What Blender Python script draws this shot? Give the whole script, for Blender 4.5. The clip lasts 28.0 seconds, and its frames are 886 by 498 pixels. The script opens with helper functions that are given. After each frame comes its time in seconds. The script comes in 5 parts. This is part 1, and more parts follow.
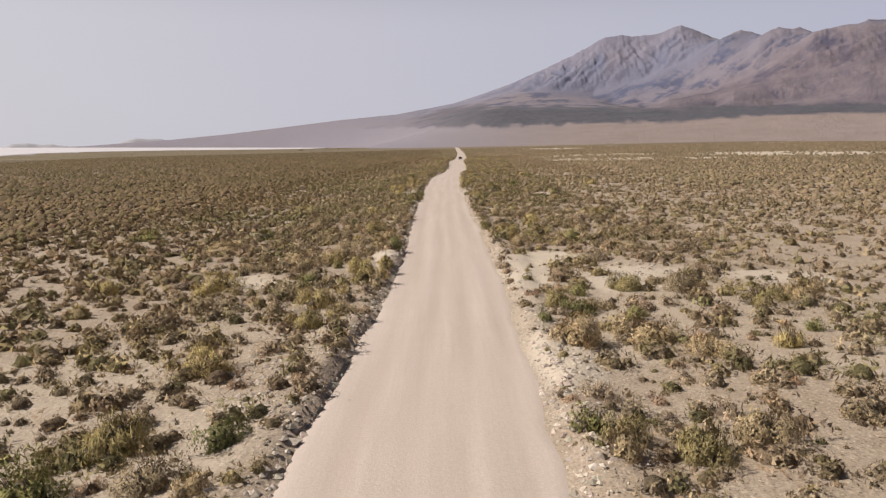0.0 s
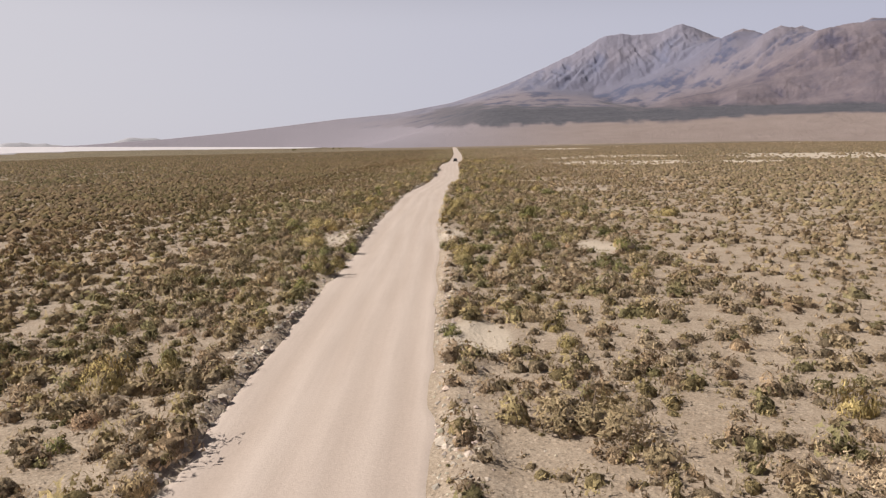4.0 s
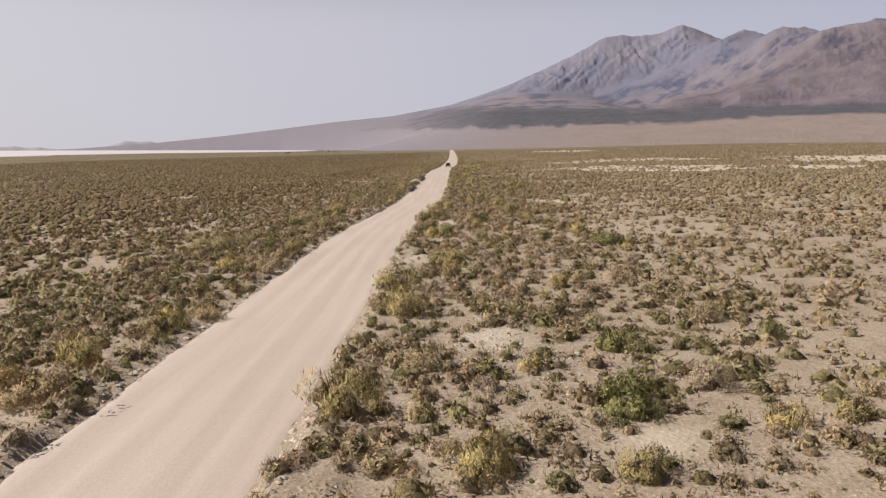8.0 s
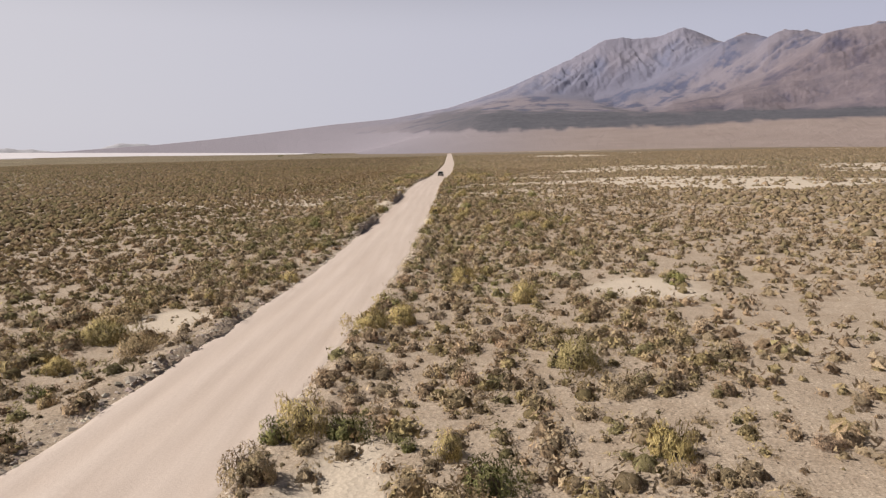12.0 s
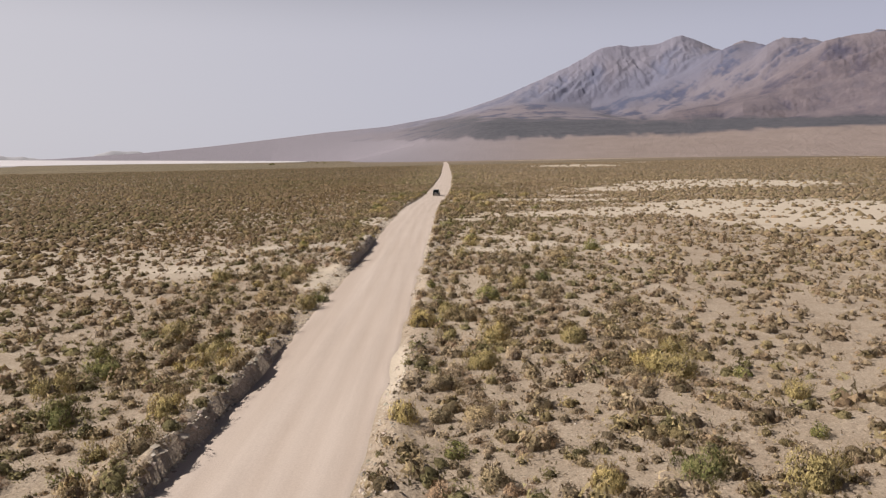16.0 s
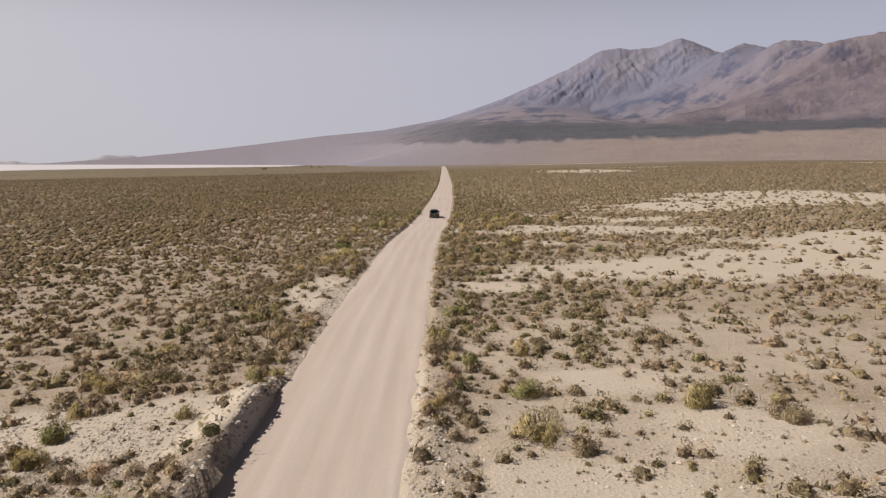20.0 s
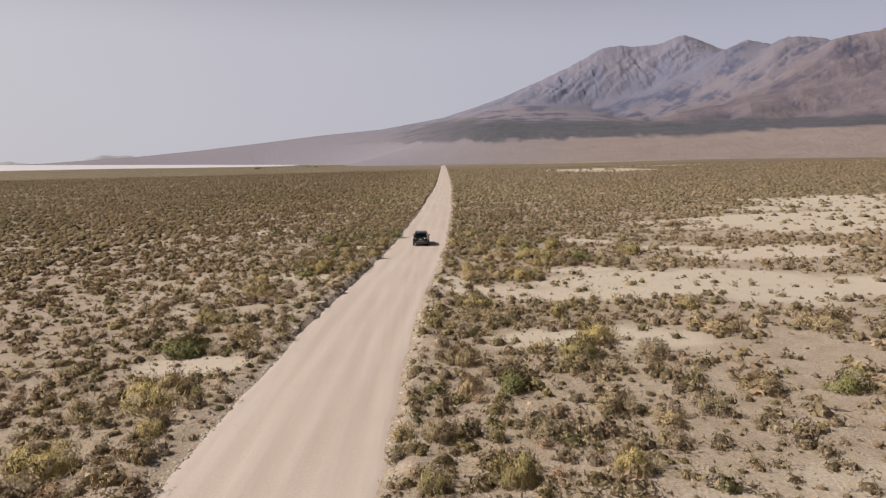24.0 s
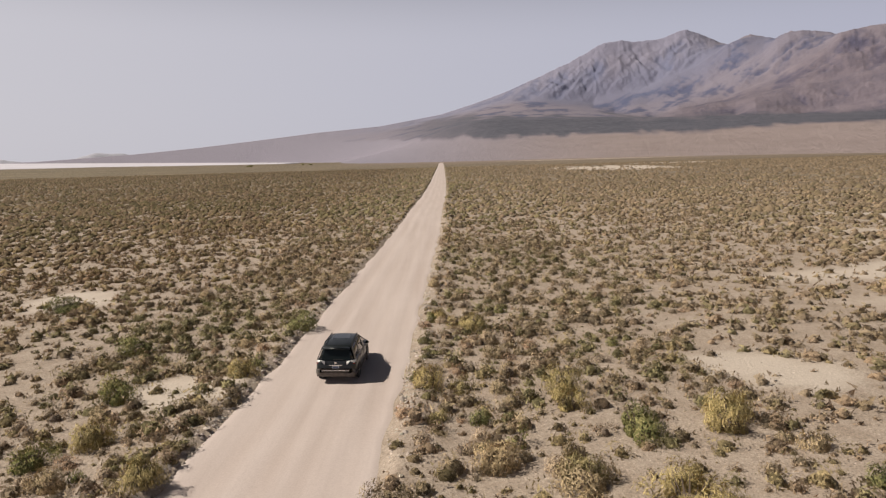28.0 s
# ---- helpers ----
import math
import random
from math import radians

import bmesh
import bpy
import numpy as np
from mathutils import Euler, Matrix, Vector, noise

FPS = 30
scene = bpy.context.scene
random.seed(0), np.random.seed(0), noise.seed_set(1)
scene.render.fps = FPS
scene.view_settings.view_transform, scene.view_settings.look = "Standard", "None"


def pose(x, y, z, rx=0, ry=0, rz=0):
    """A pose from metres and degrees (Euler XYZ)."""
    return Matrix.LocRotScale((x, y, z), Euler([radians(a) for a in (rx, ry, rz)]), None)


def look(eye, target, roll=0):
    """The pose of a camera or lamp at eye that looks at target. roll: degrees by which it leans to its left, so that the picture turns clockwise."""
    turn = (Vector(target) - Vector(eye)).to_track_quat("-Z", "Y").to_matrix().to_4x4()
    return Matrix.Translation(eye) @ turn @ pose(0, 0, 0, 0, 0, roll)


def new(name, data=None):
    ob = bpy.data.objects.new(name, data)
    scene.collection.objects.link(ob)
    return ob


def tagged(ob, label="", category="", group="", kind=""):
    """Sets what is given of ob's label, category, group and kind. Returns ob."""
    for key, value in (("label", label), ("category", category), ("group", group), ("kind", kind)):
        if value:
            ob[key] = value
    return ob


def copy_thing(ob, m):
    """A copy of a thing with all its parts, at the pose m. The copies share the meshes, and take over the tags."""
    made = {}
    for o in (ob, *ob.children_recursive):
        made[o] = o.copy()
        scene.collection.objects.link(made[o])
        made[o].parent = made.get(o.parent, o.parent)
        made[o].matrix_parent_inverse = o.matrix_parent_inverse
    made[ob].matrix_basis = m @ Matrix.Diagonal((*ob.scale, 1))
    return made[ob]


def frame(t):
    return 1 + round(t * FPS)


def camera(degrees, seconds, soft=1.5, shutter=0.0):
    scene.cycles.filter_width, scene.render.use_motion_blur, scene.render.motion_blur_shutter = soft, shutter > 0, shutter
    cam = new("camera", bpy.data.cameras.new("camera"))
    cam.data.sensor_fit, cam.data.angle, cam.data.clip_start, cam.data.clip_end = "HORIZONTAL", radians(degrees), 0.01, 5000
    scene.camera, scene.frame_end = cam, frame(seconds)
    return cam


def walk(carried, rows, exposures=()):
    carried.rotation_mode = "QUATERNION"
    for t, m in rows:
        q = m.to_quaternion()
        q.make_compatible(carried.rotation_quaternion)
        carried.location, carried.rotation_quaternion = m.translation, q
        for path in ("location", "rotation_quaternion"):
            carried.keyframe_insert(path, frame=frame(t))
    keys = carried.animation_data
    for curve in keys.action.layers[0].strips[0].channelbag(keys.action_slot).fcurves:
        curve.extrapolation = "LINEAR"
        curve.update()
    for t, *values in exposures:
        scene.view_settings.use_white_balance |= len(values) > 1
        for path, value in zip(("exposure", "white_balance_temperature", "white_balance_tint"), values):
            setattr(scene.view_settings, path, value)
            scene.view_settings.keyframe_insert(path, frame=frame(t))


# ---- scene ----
cam = camera(68.0, 28.0, soft=1.3)
PATH = [
    (0.0, (-0.000, -0.000, 6.818), (0.000, 19.766, 3.765), -0.06),
    (0.5, (0.382, 6.019, 6.946), (0.389, 25.784, 3.890), -0.02),
    (1.0, (0.762, 12.032, 7.094), (0.771, 31.796, 4.033), 0.02),
    (1.5, (1.133, 18.017, 7.270), (1.148, 37.782, 4.211), 0.05),
    (2.0, (1.505, 23.969, 7.387), (1.526, 43.733, 4.323), 0.05),
    (2.5, (1.890, 30.006, 7.477), (1.919, 49.769, 4.413), 0.03),
    (3.0, (2.299, 36.080, 7.503), (2.333, 55.845, 4.444), 0.01),
    (3.5, (2.743, 42.169, 7.412), (2.776, 61.933, 4.353), 0.00),
    (4.0, (3.192, 48.273, 7.217), (3.226, 68.037, 4.153), 0.00),
    (4.5, (3.645, 54.395, 6.986), (3.681, 74.158, 3.916), 0.00),
    (5.0, (4.100, 60.539, 6.786), (4.139, 80.302, 3.714), -0.00),
    (5.5, (4.557, 66.713, 6.683), (4.598, 86.476, 3.619), -0.02),
    (6.0, (5.012, 72.927, 6.745), (5.056, 92.694, 3.703), -0.05),
    (6.5, (5.454, 79.125, 6.830), (5.497, 98.895, 3.805), -0.07),
    (7.0, (5.883, 85.280, 6.917), (5.935, 105.052, 3.910), -0.08),
    (7.5, (6.313, 91.420, 7.050), (6.370, 111.195, 4.055), -0.10),
    (8.0, (6.759, 97.531, 7.150), (6.817, 117.307, 4.166), -0.13),
    (8.5, (7.209, 103.651, 7.265), (7.265, 123.426, 4.277), -0.14),
    (9.0, (7.645, 109.768, 7.378), (7.703, 129.543, 4.383), -0.16),
    (9.5, (8.057, 115.881, 7.500), (8.120, 135.654, 4.496), -0.17),
    (10.0, (8.433, 122.008, 7.648), (8.495, 141.779, 4.630), -0.15),
    (10.5, (8.785, 128.181, 7.752), (8.852, 147.951, 4.733), -0.11),
    (11.0, (9.094, 134.252, 7.800), (9.170, 154.027, 4.809), -0.07),
    (11.5, (9.319, 140.222, 7.881), (9.407, 160.004, 4.938), -0.03),
    (12.0, (9.425, 146.187, 8.011), (9.521, 165.976, 5.118), -0.00),
    (12.5, (9.479, 152.116, 8.135), (9.585, 171.910, 5.273), 0.03),
    (13.0, (9.550, 158.067, 8.267), (9.677, 177.865, 5.434), 0.03),
    (13.5, (9.604, 164.050, 8.399), (9.750, 183.852, 5.598), 0.03),
    (14.0, (9.639, 170.063, 8.571), (9.801, 189.870, 5.805), 0.03),
    (14.5, (9.656, 176.093, 8.769), (9.831, 195.905, 6.038), 0.03),
    (15.0, (9.653, 182.131, 8.982), (9.841, 201.947, 6.282), 0.04),
    (15.5, (9.632, 188.166, 9.196), (9.833, 207.986, 6.521), 0.06),
    (16.0, (9.592, 194.190, 9.400), (9.808, 214.011, 6.739), 0.07),
    (16.5, (9.520, 200.194, 9.555), (9.759, 220.018, 6.921), 0.09),
    (17.0, (9.441, 206.213, 9.699), (9.700, 226.041, 7.094), 0.12),
    (17.5, (9.368, 212.210, 9.824), (9.634, 232.041, 7.241), 0.14),
    (18.0, (9.329, 218.182, 9.947), (9.600, 238.013, 7.366), 0.15),
    (18.5, (9.334, 224.154, 10.095), (9.617, 243.986, 7.521), 0.15),
    (19.0, (9.378, 230.140, 10.245), (9.668, 249.972, 7.675), 0.13),
    (19.5, (9.445, 236.140, 10.377), (9.737, 255.973, 7.814), 0.10),
    (20.0, (9.532, 242.168, 10.459), (9.821, 262.002, 7.908), 0.04),
    (20.5, (9.651, 248.216, 10.529), (9.933, 268.053, 7.995), -0.03),
    (21.0, (9.763, 254.239, 10.599), (10.038, 274.079, 8.087), -0.10),
    (21.5, (9.911, 260.299, 10.647), (10.186, 280.142, 8.161), -0.18),
    (22.0, (10.101, 266.381, 10.529), (10.374, 286.225, 8.046), -0.20),
    (22.5, (10.333, 272.483, 10.317), (10.604, 292.325, 7.820), -0.19),
    (23.0, (10.606, 278.605, 10.085), (10.876, 298.444, 7.563), -0.17),
    (23.5, (10.919, 284.753, 9.903), (11.189, 304.588, 7.356), -0.15),
    (24.0, (11.272, 290.934, 9.845), (11.545, 310.766, 7.277), -0.13),
    (24.5, (11.625, 297.128, 9.828), (11.905, 316.957, 7.231), -0.10),
    (25.0, (11.983, 303.323, 9.820), (12.271, 323.149, 7.201), -0.07),
    (25.5, (12.340, 309.507, 9.806), (12.637, 329.331, 7.173), -0.06),
    (26.0, (12.656, 315.682, 9.817), (12.956, 335.505, 7.179), -0.07),
    (26.5, (12.984, 321.825, 9.808), (13.286, 341.647, 7.162), -0.10),
    (27.0, (13.308, 327.892, 9.777), (13.608, 347.712, 7.121), -0.15),
    (27.5, (13.643, 333.911, 9.813), (13.939, 353.732, 7.162), -0.21),
    (28.0, (13.951, 339.917, 9.877), (14.239, 359.738, 7.226), -0.30),
]
walk(cam, [(t, look(eye, target, roll)) for t, eye, target, roll in PATH],
     [(0.0, -0.05), (2.0, -0.05), (3.0, 0.02), (6.0, -0.02), (9.0, -0.02), (10.0, 0.03), (11.0, -0.09), (12.0, 0.0), (13.0, -0.05), (17.0, -0.1), (20.0, -0.18), (25.0, -0.16), (26.0, -0.12), (27.0, -0.19), (28.0, -0.12)])

# ---- light ----
SUN_AZ, SUN_EL = radians(-84.0), radians(45.0)     # azimuth from +y, towards +x positive
world = bpy.data.worlds.new("sky")
scene.world = world
world.use_nodes = True
wn = world.node_tree
wn.nodes.clear()
sky = wn.nodes.new("ShaderNodeTexSky")
sky.sky_type, sky.sun_disc = "NISHITA", False
sky.sun_elevation, sky.sun_rotation = SUN_EL, SUN_AZ
sky.altitude, sky.air_density, sky.dust_density, sky.ozone_density = 1400.0, 1.0, 6.0, 1.5
haze = wn.nodes.new("ShaderNodeMixRGB")
wco = wn.nodes.new("ShaderNodeTexCoord")
wsep = wn.nodes.new("ShaderNodeSeparateXYZ")
wmap = wn.nodes.new("ShaderNodeMapRange")
wmap.interpolation_type = "SMOOTHSTEP"
for key, value in (("From Min", 0.16), ("From Max", 0.42), ("To Min", 0.76), ("To Max", 0.0)):
    wmap.inputs[key].default_value = value
wn.links.new(wco.outputs["Generated"], wsep.inputs[0])
wn.links.new(wsep.outputs["Z"], wmap.inputs["Value"])
wn.links.new(wmap.outputs[0], haze.inputs["Fac"])
wside = wn.nodes.new("ShaderNodeMapRange")
wside.inputs["From Min"].default_value, wside.inputs["From Max"].default_value = -0.75, 0.75
wtone = wn.nodes.new("ShaderNodeMixRGB")      # brighter and warmer on the sun's side
wtone.inputs["Color1"].default_value, wtone.inputs["Color2"].default_value = (7.1, 6.85, 7.3, 1), (5.0, 5.1, 6.4, 1)
wn.links.new(wsep.outputs["X"], wside.inputs["Value"])
wn.links.new(wside.outputs[0], wtone.inputs["Fac"])
wn.links.new(wtone.outputs[0], haze.inputs["Color2"])
bg = wn.nodes.new("ShaderNodeBackground")
bg.inputs["Strength"].default_value = 0.115
wout = wn.nodes.new("ShaderNodeOutputWorld")
dull = wn.nodes.new("ShaderNodeHueSaturation")
dull.inputs["Saturation"].default_value = 0.65
dull.inputs["Value"].default_value = 0.2
wn.links.new(sky.outputs[0], dull.inputs["Color"])
wn.links.new(dull.outputs[0], haze.inputs["Color1"])
wn.links.new(haze.outputs[0], bg.inputs["Color"])
wn.links.new(bg.outputs[0], wout.inputs["Surface"])
sun_data = bpy.data.lights.new("sun", "SUN")
sun_data.energy, sun_data.angle, sun_data.color = 5.35, radians(0.6), (1.0, 0.915, 0.79)
sun_ob = new("sun", sun_data)
sun_dir = Vector((math.sin(SUN_AZ) * math.cos(SUN_EL), math.cos(SUN_AZ) * math.cos(SUN_EL), math.sin(SUN_EL)))
sun_ob.matrix_world = look(sun_dir * 100, (0, 0, 0))
scene.view_settings.exposure = 0.0

rng = np.random.default_rng(7)


# ---- noise and the lie of the land ----
def hash2(ix, iy, seed):
    h = (ix.astype(np.int64) * 374761393 + iy.astype(np.int64) * 668265263 + seed * 974634777) & 0x7FFFFFFF
    h = ((h ^ (h >> 13)) * 1274126177) & 0x7FFFFFFF
    return ((h ^ (h >> 16)) & 0xFFFF) / 65535.0


def vnoise(x, y, seed=0):
    """Smooth value noise, 0 to 1."""
    x, y = np.broadcast_arrays(np.asarray(x, float), np.asarray(y, float))
    ix, iy = np.floor(x), np.floor(y)
    fx, fy = x - ix, y - iy
    fx, fy = fx * fx * (3 - 2 * fx), fy * fy * (3 - 2 * fy)
    a, b = hash2(ix, iy, seed), hash2(ix + 1, iy, seed)
    c, d = hash2(ix, iy + 1, seed), hash2(ix + 1, iy + 1, seed)
    return (a * (1 - fx) + b * fx) * (1 - fy) + (c * (1 - fx) + d * fx) * fy


def fbm(x, y, seed=0, octaves=4, gain=0.5):
    total, amp, norm = 0.0, 1.0, 0.0
    for k in range(octaves):
        total = total + amp * vnoise(x * 2.03**k + 17 * k, y * 2.03**k - 9 * k, seed + k)
        norm, amp = norm + amp, amp * gain
    return total / norm


def smooth(a, b, v):
    t = np.clip((np.asarray(v, float) - a) / (b - a), 0, 1)
    return t * t * (3 - 2 * t)


ROAD_Y = [-60, 12, 30, 50, 75, 92, 110, 130, 155, 168, 178, 190, 205, 220, 250, 290, 330, 345, 360, 380, 400, 430, 470, 510, 600, 800, 1000, 1500, 1700]
ROAD_X = [-1.2, -0.6, 0.2, 0.25, -0.2, 0.15, -0.3, 0.15, 0.55, 1.8, 2.7, 3.7, 4.2, 4.6, 5.2, 5.7, 6.65, 7.75, 9.05, 9.85, 10.65, 11.8, 12.7, 14.1, 15.9, 18.9, 22, 27.5, 38]
HALF_Y = [-60, 12, 30, 75, 110, 150, 190, 250, 290, 330, 380, 430, 600, 1700]
HALF_W = [3.2, 3.1, 2.8, 3.0, 2.95, 3.1, 2.85, 3.0, 3.35, 3.3, 3.15, 3.1, 3.1, 3.1]
_ry = np.arange(-60, 1700, 2.0)
_k = np.exp(-0.5 * (np.arange(-8, 9) / 3.0) ** 2)
_rx = np.convolve(np.pad(np.interp(_ry, ROAD_Y, ROAD_X), 8, mode="edge"), _k / _k.sum(), "valid")


def road_x(y):
    return np.interp(y, _ry, _rx)


def half_width(y):
    return np.interp(y, HALF_Y, HALF_W)


CUTS = [(21, 6, 0.16), (40, 6, 0.12), (103, 8, 0.18), (175, 7, 0.15), (219, 8.5, 0.55), (261.5, 12, 0.8), (341, 8, 0.14)]
LOW_Y, LOW_H = [-60, 60, 125, 150, 205, 212, 226, 230, 246, 274, 300, 325, 334, 352, 420], [0.11, 0.1, 0.07, 0.05, 0.05, 0.08, 0.08, 0.0, 0.0, 0.0, 0.03, 0.06, 0.12, 0.1, 0.1]


def bank_left(y):
    """Height of the cut bank along the road's left side."""
    y = np.asarray(y, float)
    low = np.interp(y, LOW_Y, LOW_H)
    h = 0.03 + low * (0.6 + vnoise(y / 11.0, 3.1, 21) ** 2) + (0.03 + 0.7 * low) * (vnoise(y / 1.3, 7.7, 25) - 0.3)
    for mid, half, high in CUTS:
        h = h + high * (1 - smooth(0.6, 1.1, np.abs(y - mid) / half))
    return h


def bank_right(y):
    return 0.10 + 0.22 * vnoise(np.asarray(y) / 11.0, 8.4, 33)


def plain(x, y):
    """The wide lie of the land: it rises towards the mountains and falls towards the salt flat."""
    x, y = np.asarray(x, float), np.asarray(y, float)
    z = 0.0223 * np.clip(x, -420, 500)
    r = np.hypot(x, y)
    return z + 6.0 * smooth(300, 1300, y) + (24 - 12 * smooth(0, -600, x)) * smooth(1400, 4700, r)


def ground_z(x, y):
    x, y = np.asarray(x, float), np.asarray(y, float)
    near = 1 - smooth(200, 700, np.abs(x)) * 0.5
    flat = plain(x, y)
    z = near * (0.5 * (fbm(x / 14, y / 14, 3) - 0.5) + 0.16 * (fbm(x / 2.2, y / 2.2, 5) - 0.5))
    o, w = x - road_x(y), half_width(y) + 0.35 * (vnoise(y / 1.7, 0.3, 41) - 0.5)
    wr = half_width(y) + 0.35 * (vnoise(y / 1.7, 5.3, 43) - 0.5)
    gap = np.where(o < 0, -o - w, o - wr)                 # metres outside the road's edge
    z = flat + z * (0.3 + 0.7 * smooth(1, 7, gap))
    h = np.where(o < 0, bank_left(y), bank_right(y))
    gentle = 1.5 * (1 - smooth(0.05, 0.14, bank_left(y)))
    top = z + h * (1 - smooth(0.7, 2.6, gap)) + (0.15 + 1.2 * np.minimum(h, 0.25)) * (fbm(x / 0.6, y / 1.2, 9, 3) - 0.5) * (1 - smooth(1.5, 4, gap))
    bed = flat - 0.10
    return np.where(gap < 0, bed, bed + (top - bed) * smooth(0, np.where(o < 0, 0.12 + gentle + 0.25 * vnoise(y / 2.1, 1.9, 47), 0.8), gap))


# ---- materials ----
def material(name, rough=0.9, metal=0.0):
    m = bpy.data.materials.new(name)
    m.use_nodes = True
    b = m.node_tree.nodes["Principled BSDF"]
    b.inputs["Roughness"].default_value, b.inputs["Metallic"].default_value = rough, metal
    return m, m.node_tree, b


def node(t, kind, **inputs):
    n = t.nodes.new(kind)
    for key, value in inputs.items():
        n.inputs[key].default_value = value
    return n


def noise_node(t, coord, scale, detail=4.0, rough=0.55):
    n = node(t, "ShaderNodeTexNoise", Scale=scale, Detail=detail, Roughness=rough)
    t.links.new(coord, n.inputs["Vector"])
    return n.outputs["Fac"]


def ramp(t, fac, stops):
    n = t.nodes.new("ShaderNodeValToRGB")
    e = n.color_ramp.elements
    e[0].position, e[1].position = stops[0][0], stops[-1][0]
    e[0].color, e[1].color = (*stops[0][1], 1), (*stops[-1][1], 1)
    for p, c in stops[1:-1]:
        e.new(p).color = (*c, 1)
    t.links.new(fac, n.inputs["Fac"])
    return n.outputs["Color"]


def mix(t, fac, a, b, kind="MIX"):
    n = t.nodes.new("ShaderNodeMixRGB")
    n.blend_type = kind
    for key, v in (("Fac", fac), ("Color1", a), ("Color2", b)):
        if hasattr(v, "links"):
            t.links.new(v, n.inputs[key])
        else:
            n.inputs[key].default_value = v if key == "Fac" else (*v, 1)
    return n.outputs[0]


def grey(v):
    return (v, v, v)


def bump(t, b, height, strength, distance):
    n = node(t, "ShaderNodeBump", Strength=strength, Distance=distance)
    t.links.new(height, n.inputs["Height"])
    t.links.new(n.outputs[0], b.inputs["Normal"])


def position(t):
    return t.nodes.new("ShaderNodeNewGeometry").outputs["Position"]


def attribute(t, name):
    n = t.nodes.new("ShaderNodeAttribute")
    n.attribute_name = name
    return n.outputs["Fac"]


def sand_material():
    m, t, b = material("sandy_desert_soil", 0.95)
    p = position(t)
    big = noise_node(t, p, 0.06, 5)
    mid = noise_node(t, p, 0.9, 6, 0.62)
    fine = noise_node(t, p, 9.0, 5, 0.7)
    col = ramp(t, big, [(0.3, (0.37, 0.285, 0.22)), (0.55, (0.43, 0.34, 0.265)), (0.75, (0.48, 0.39, 0.31))])
    col = mix(t, 0.55, col, ramp(t, mid, [(0.32, (0.24, 0.178, 0.128)), (0.6, (0.455, 0.375, 0.31))]))
    col = mix(t, 0.35, col, ramp(t, fine, [(0.35, (0.14, 0.105, 0.08)), (0.55, (0.37, 0.30, 0.245)), (0.72, (0.58, 0.5, 0.43))]))
    grit = noise_node(t, p, 26.0, 3, 0.8)
    col = mix(t, 1.0, col, ramp(t, grit, [(0.34, grey(0.52)), (0.47, grey(0.98)), (0.62, grey(1.06)), (0.72, grey(1.35))]), "MULTIPLY")
    chips = node(t, "ShaderNodeTexVoronoi", Scale=10.0)
    t.links.new(p, chips.inputs["Vector"])
    tone = ramp(t, chips.outputs["Color"], [(0.25, grey(0.62)), (0.45, grey(0.98)), (0.6, grey(1.02)), (0.8, grey(1.35))])
    spot = ramp(t, chips.outputs["Distance"], [(0.3, grey(1.0)), (0.42, grey(0.0))])
    col = mix(t, spot, col, mix(t, 1.0, col, tone, "MULTIPLY"))
    # pale salt crust and far brush, by their own outlines
    pale = attribute(t, "pale")
    col = mix(t, pale, col, mix(t, 0.35, (0.555, 0.475, 0.405), ramp(t, fine, [(0.3, (0.36, 0.3, 0.25)), (0.7, (0.7, 0.62, 0.53))])))
    brush = attribute(t, "brush")
    speck = noise_node(t, p, 0.55, 3, 0.7)
    shrub = ramp(t, speck, [(0.36, (0.075, 0.058, 0.033)), (0.47, (0.135, 0.105, 0.06)), (0.58, (0.20, 0.155, 0.095)), (0.75, (0.29, 0.225, 0.15))])
    shrub = mix(t, 1.0, shrub, ramp(t, noise_node(t, p, 0.012, 6, 0.7), [(0.35, grey(0.72)), (0.65, (1.25, 1.22, 1.2))]), "MULTIPLY")
    col = mix(t, brush, col, shrub)
    col = mix(t, attribute(t, "fan"), col, (0.235, 0.175, 0.155))
    t.links.new(col, b.inputs["Base Color"])
    vor = node(t, "ShaderNodeTexVoronoi", Scale=7.0)
    t.links.new(p, vor.inputs["Vector"])
    bump(t, b, mix(t, 0.5, fine, vor.outputs["Distance"]), 0.7, 0.06)
    return m


def road_material():
    m, t, b = material("graded_gravel_road", 0.93)
    p = position(t)
    track = attribute(t, "track")
    stretch = t.nodes.new("ShaderNodeMapping")
    stretch.inputs["Scale"].default_value = (1.0, 0.045, 1.0)
    t.links.new(p, stretch.inputs["Vector"])
    lane = noise_node(t, stretch.outputs[0], 1.3, 6, 0.65)
    mid = noise_node(t, p, 0.5, 6, 0.6)
    fine = noise_node(t, p, 14.0, 4, 0.7)
    col = ramp(t, lane, [(0.32, (0.46, 0.38, 0.352)), (0.5, (0.53, 0.447, 0.42)), (0.68, (0.60, 0.513, 0.485))])
    col = mix(t, 0.25, col, ramp(t, mid, [(0.3, (0.47, 0.385, 0.35)), (0.7, (0.56, 0.47, 0.43))]))
    col = mix(t, track, col, mix(t, 0.38, col, (0.39, 0.30, 0.26)))
    col = mix(t, 0.16, col, ramp(t, fine, [(0.3, (0.25, 0.2, 0.17)), (0.7, (0.72, 0.64, 0.57))]))
    t.links.new(col, b.inputs["Base Color"])
    bump(t, b, fine, 0.35, 0.03)
    return m


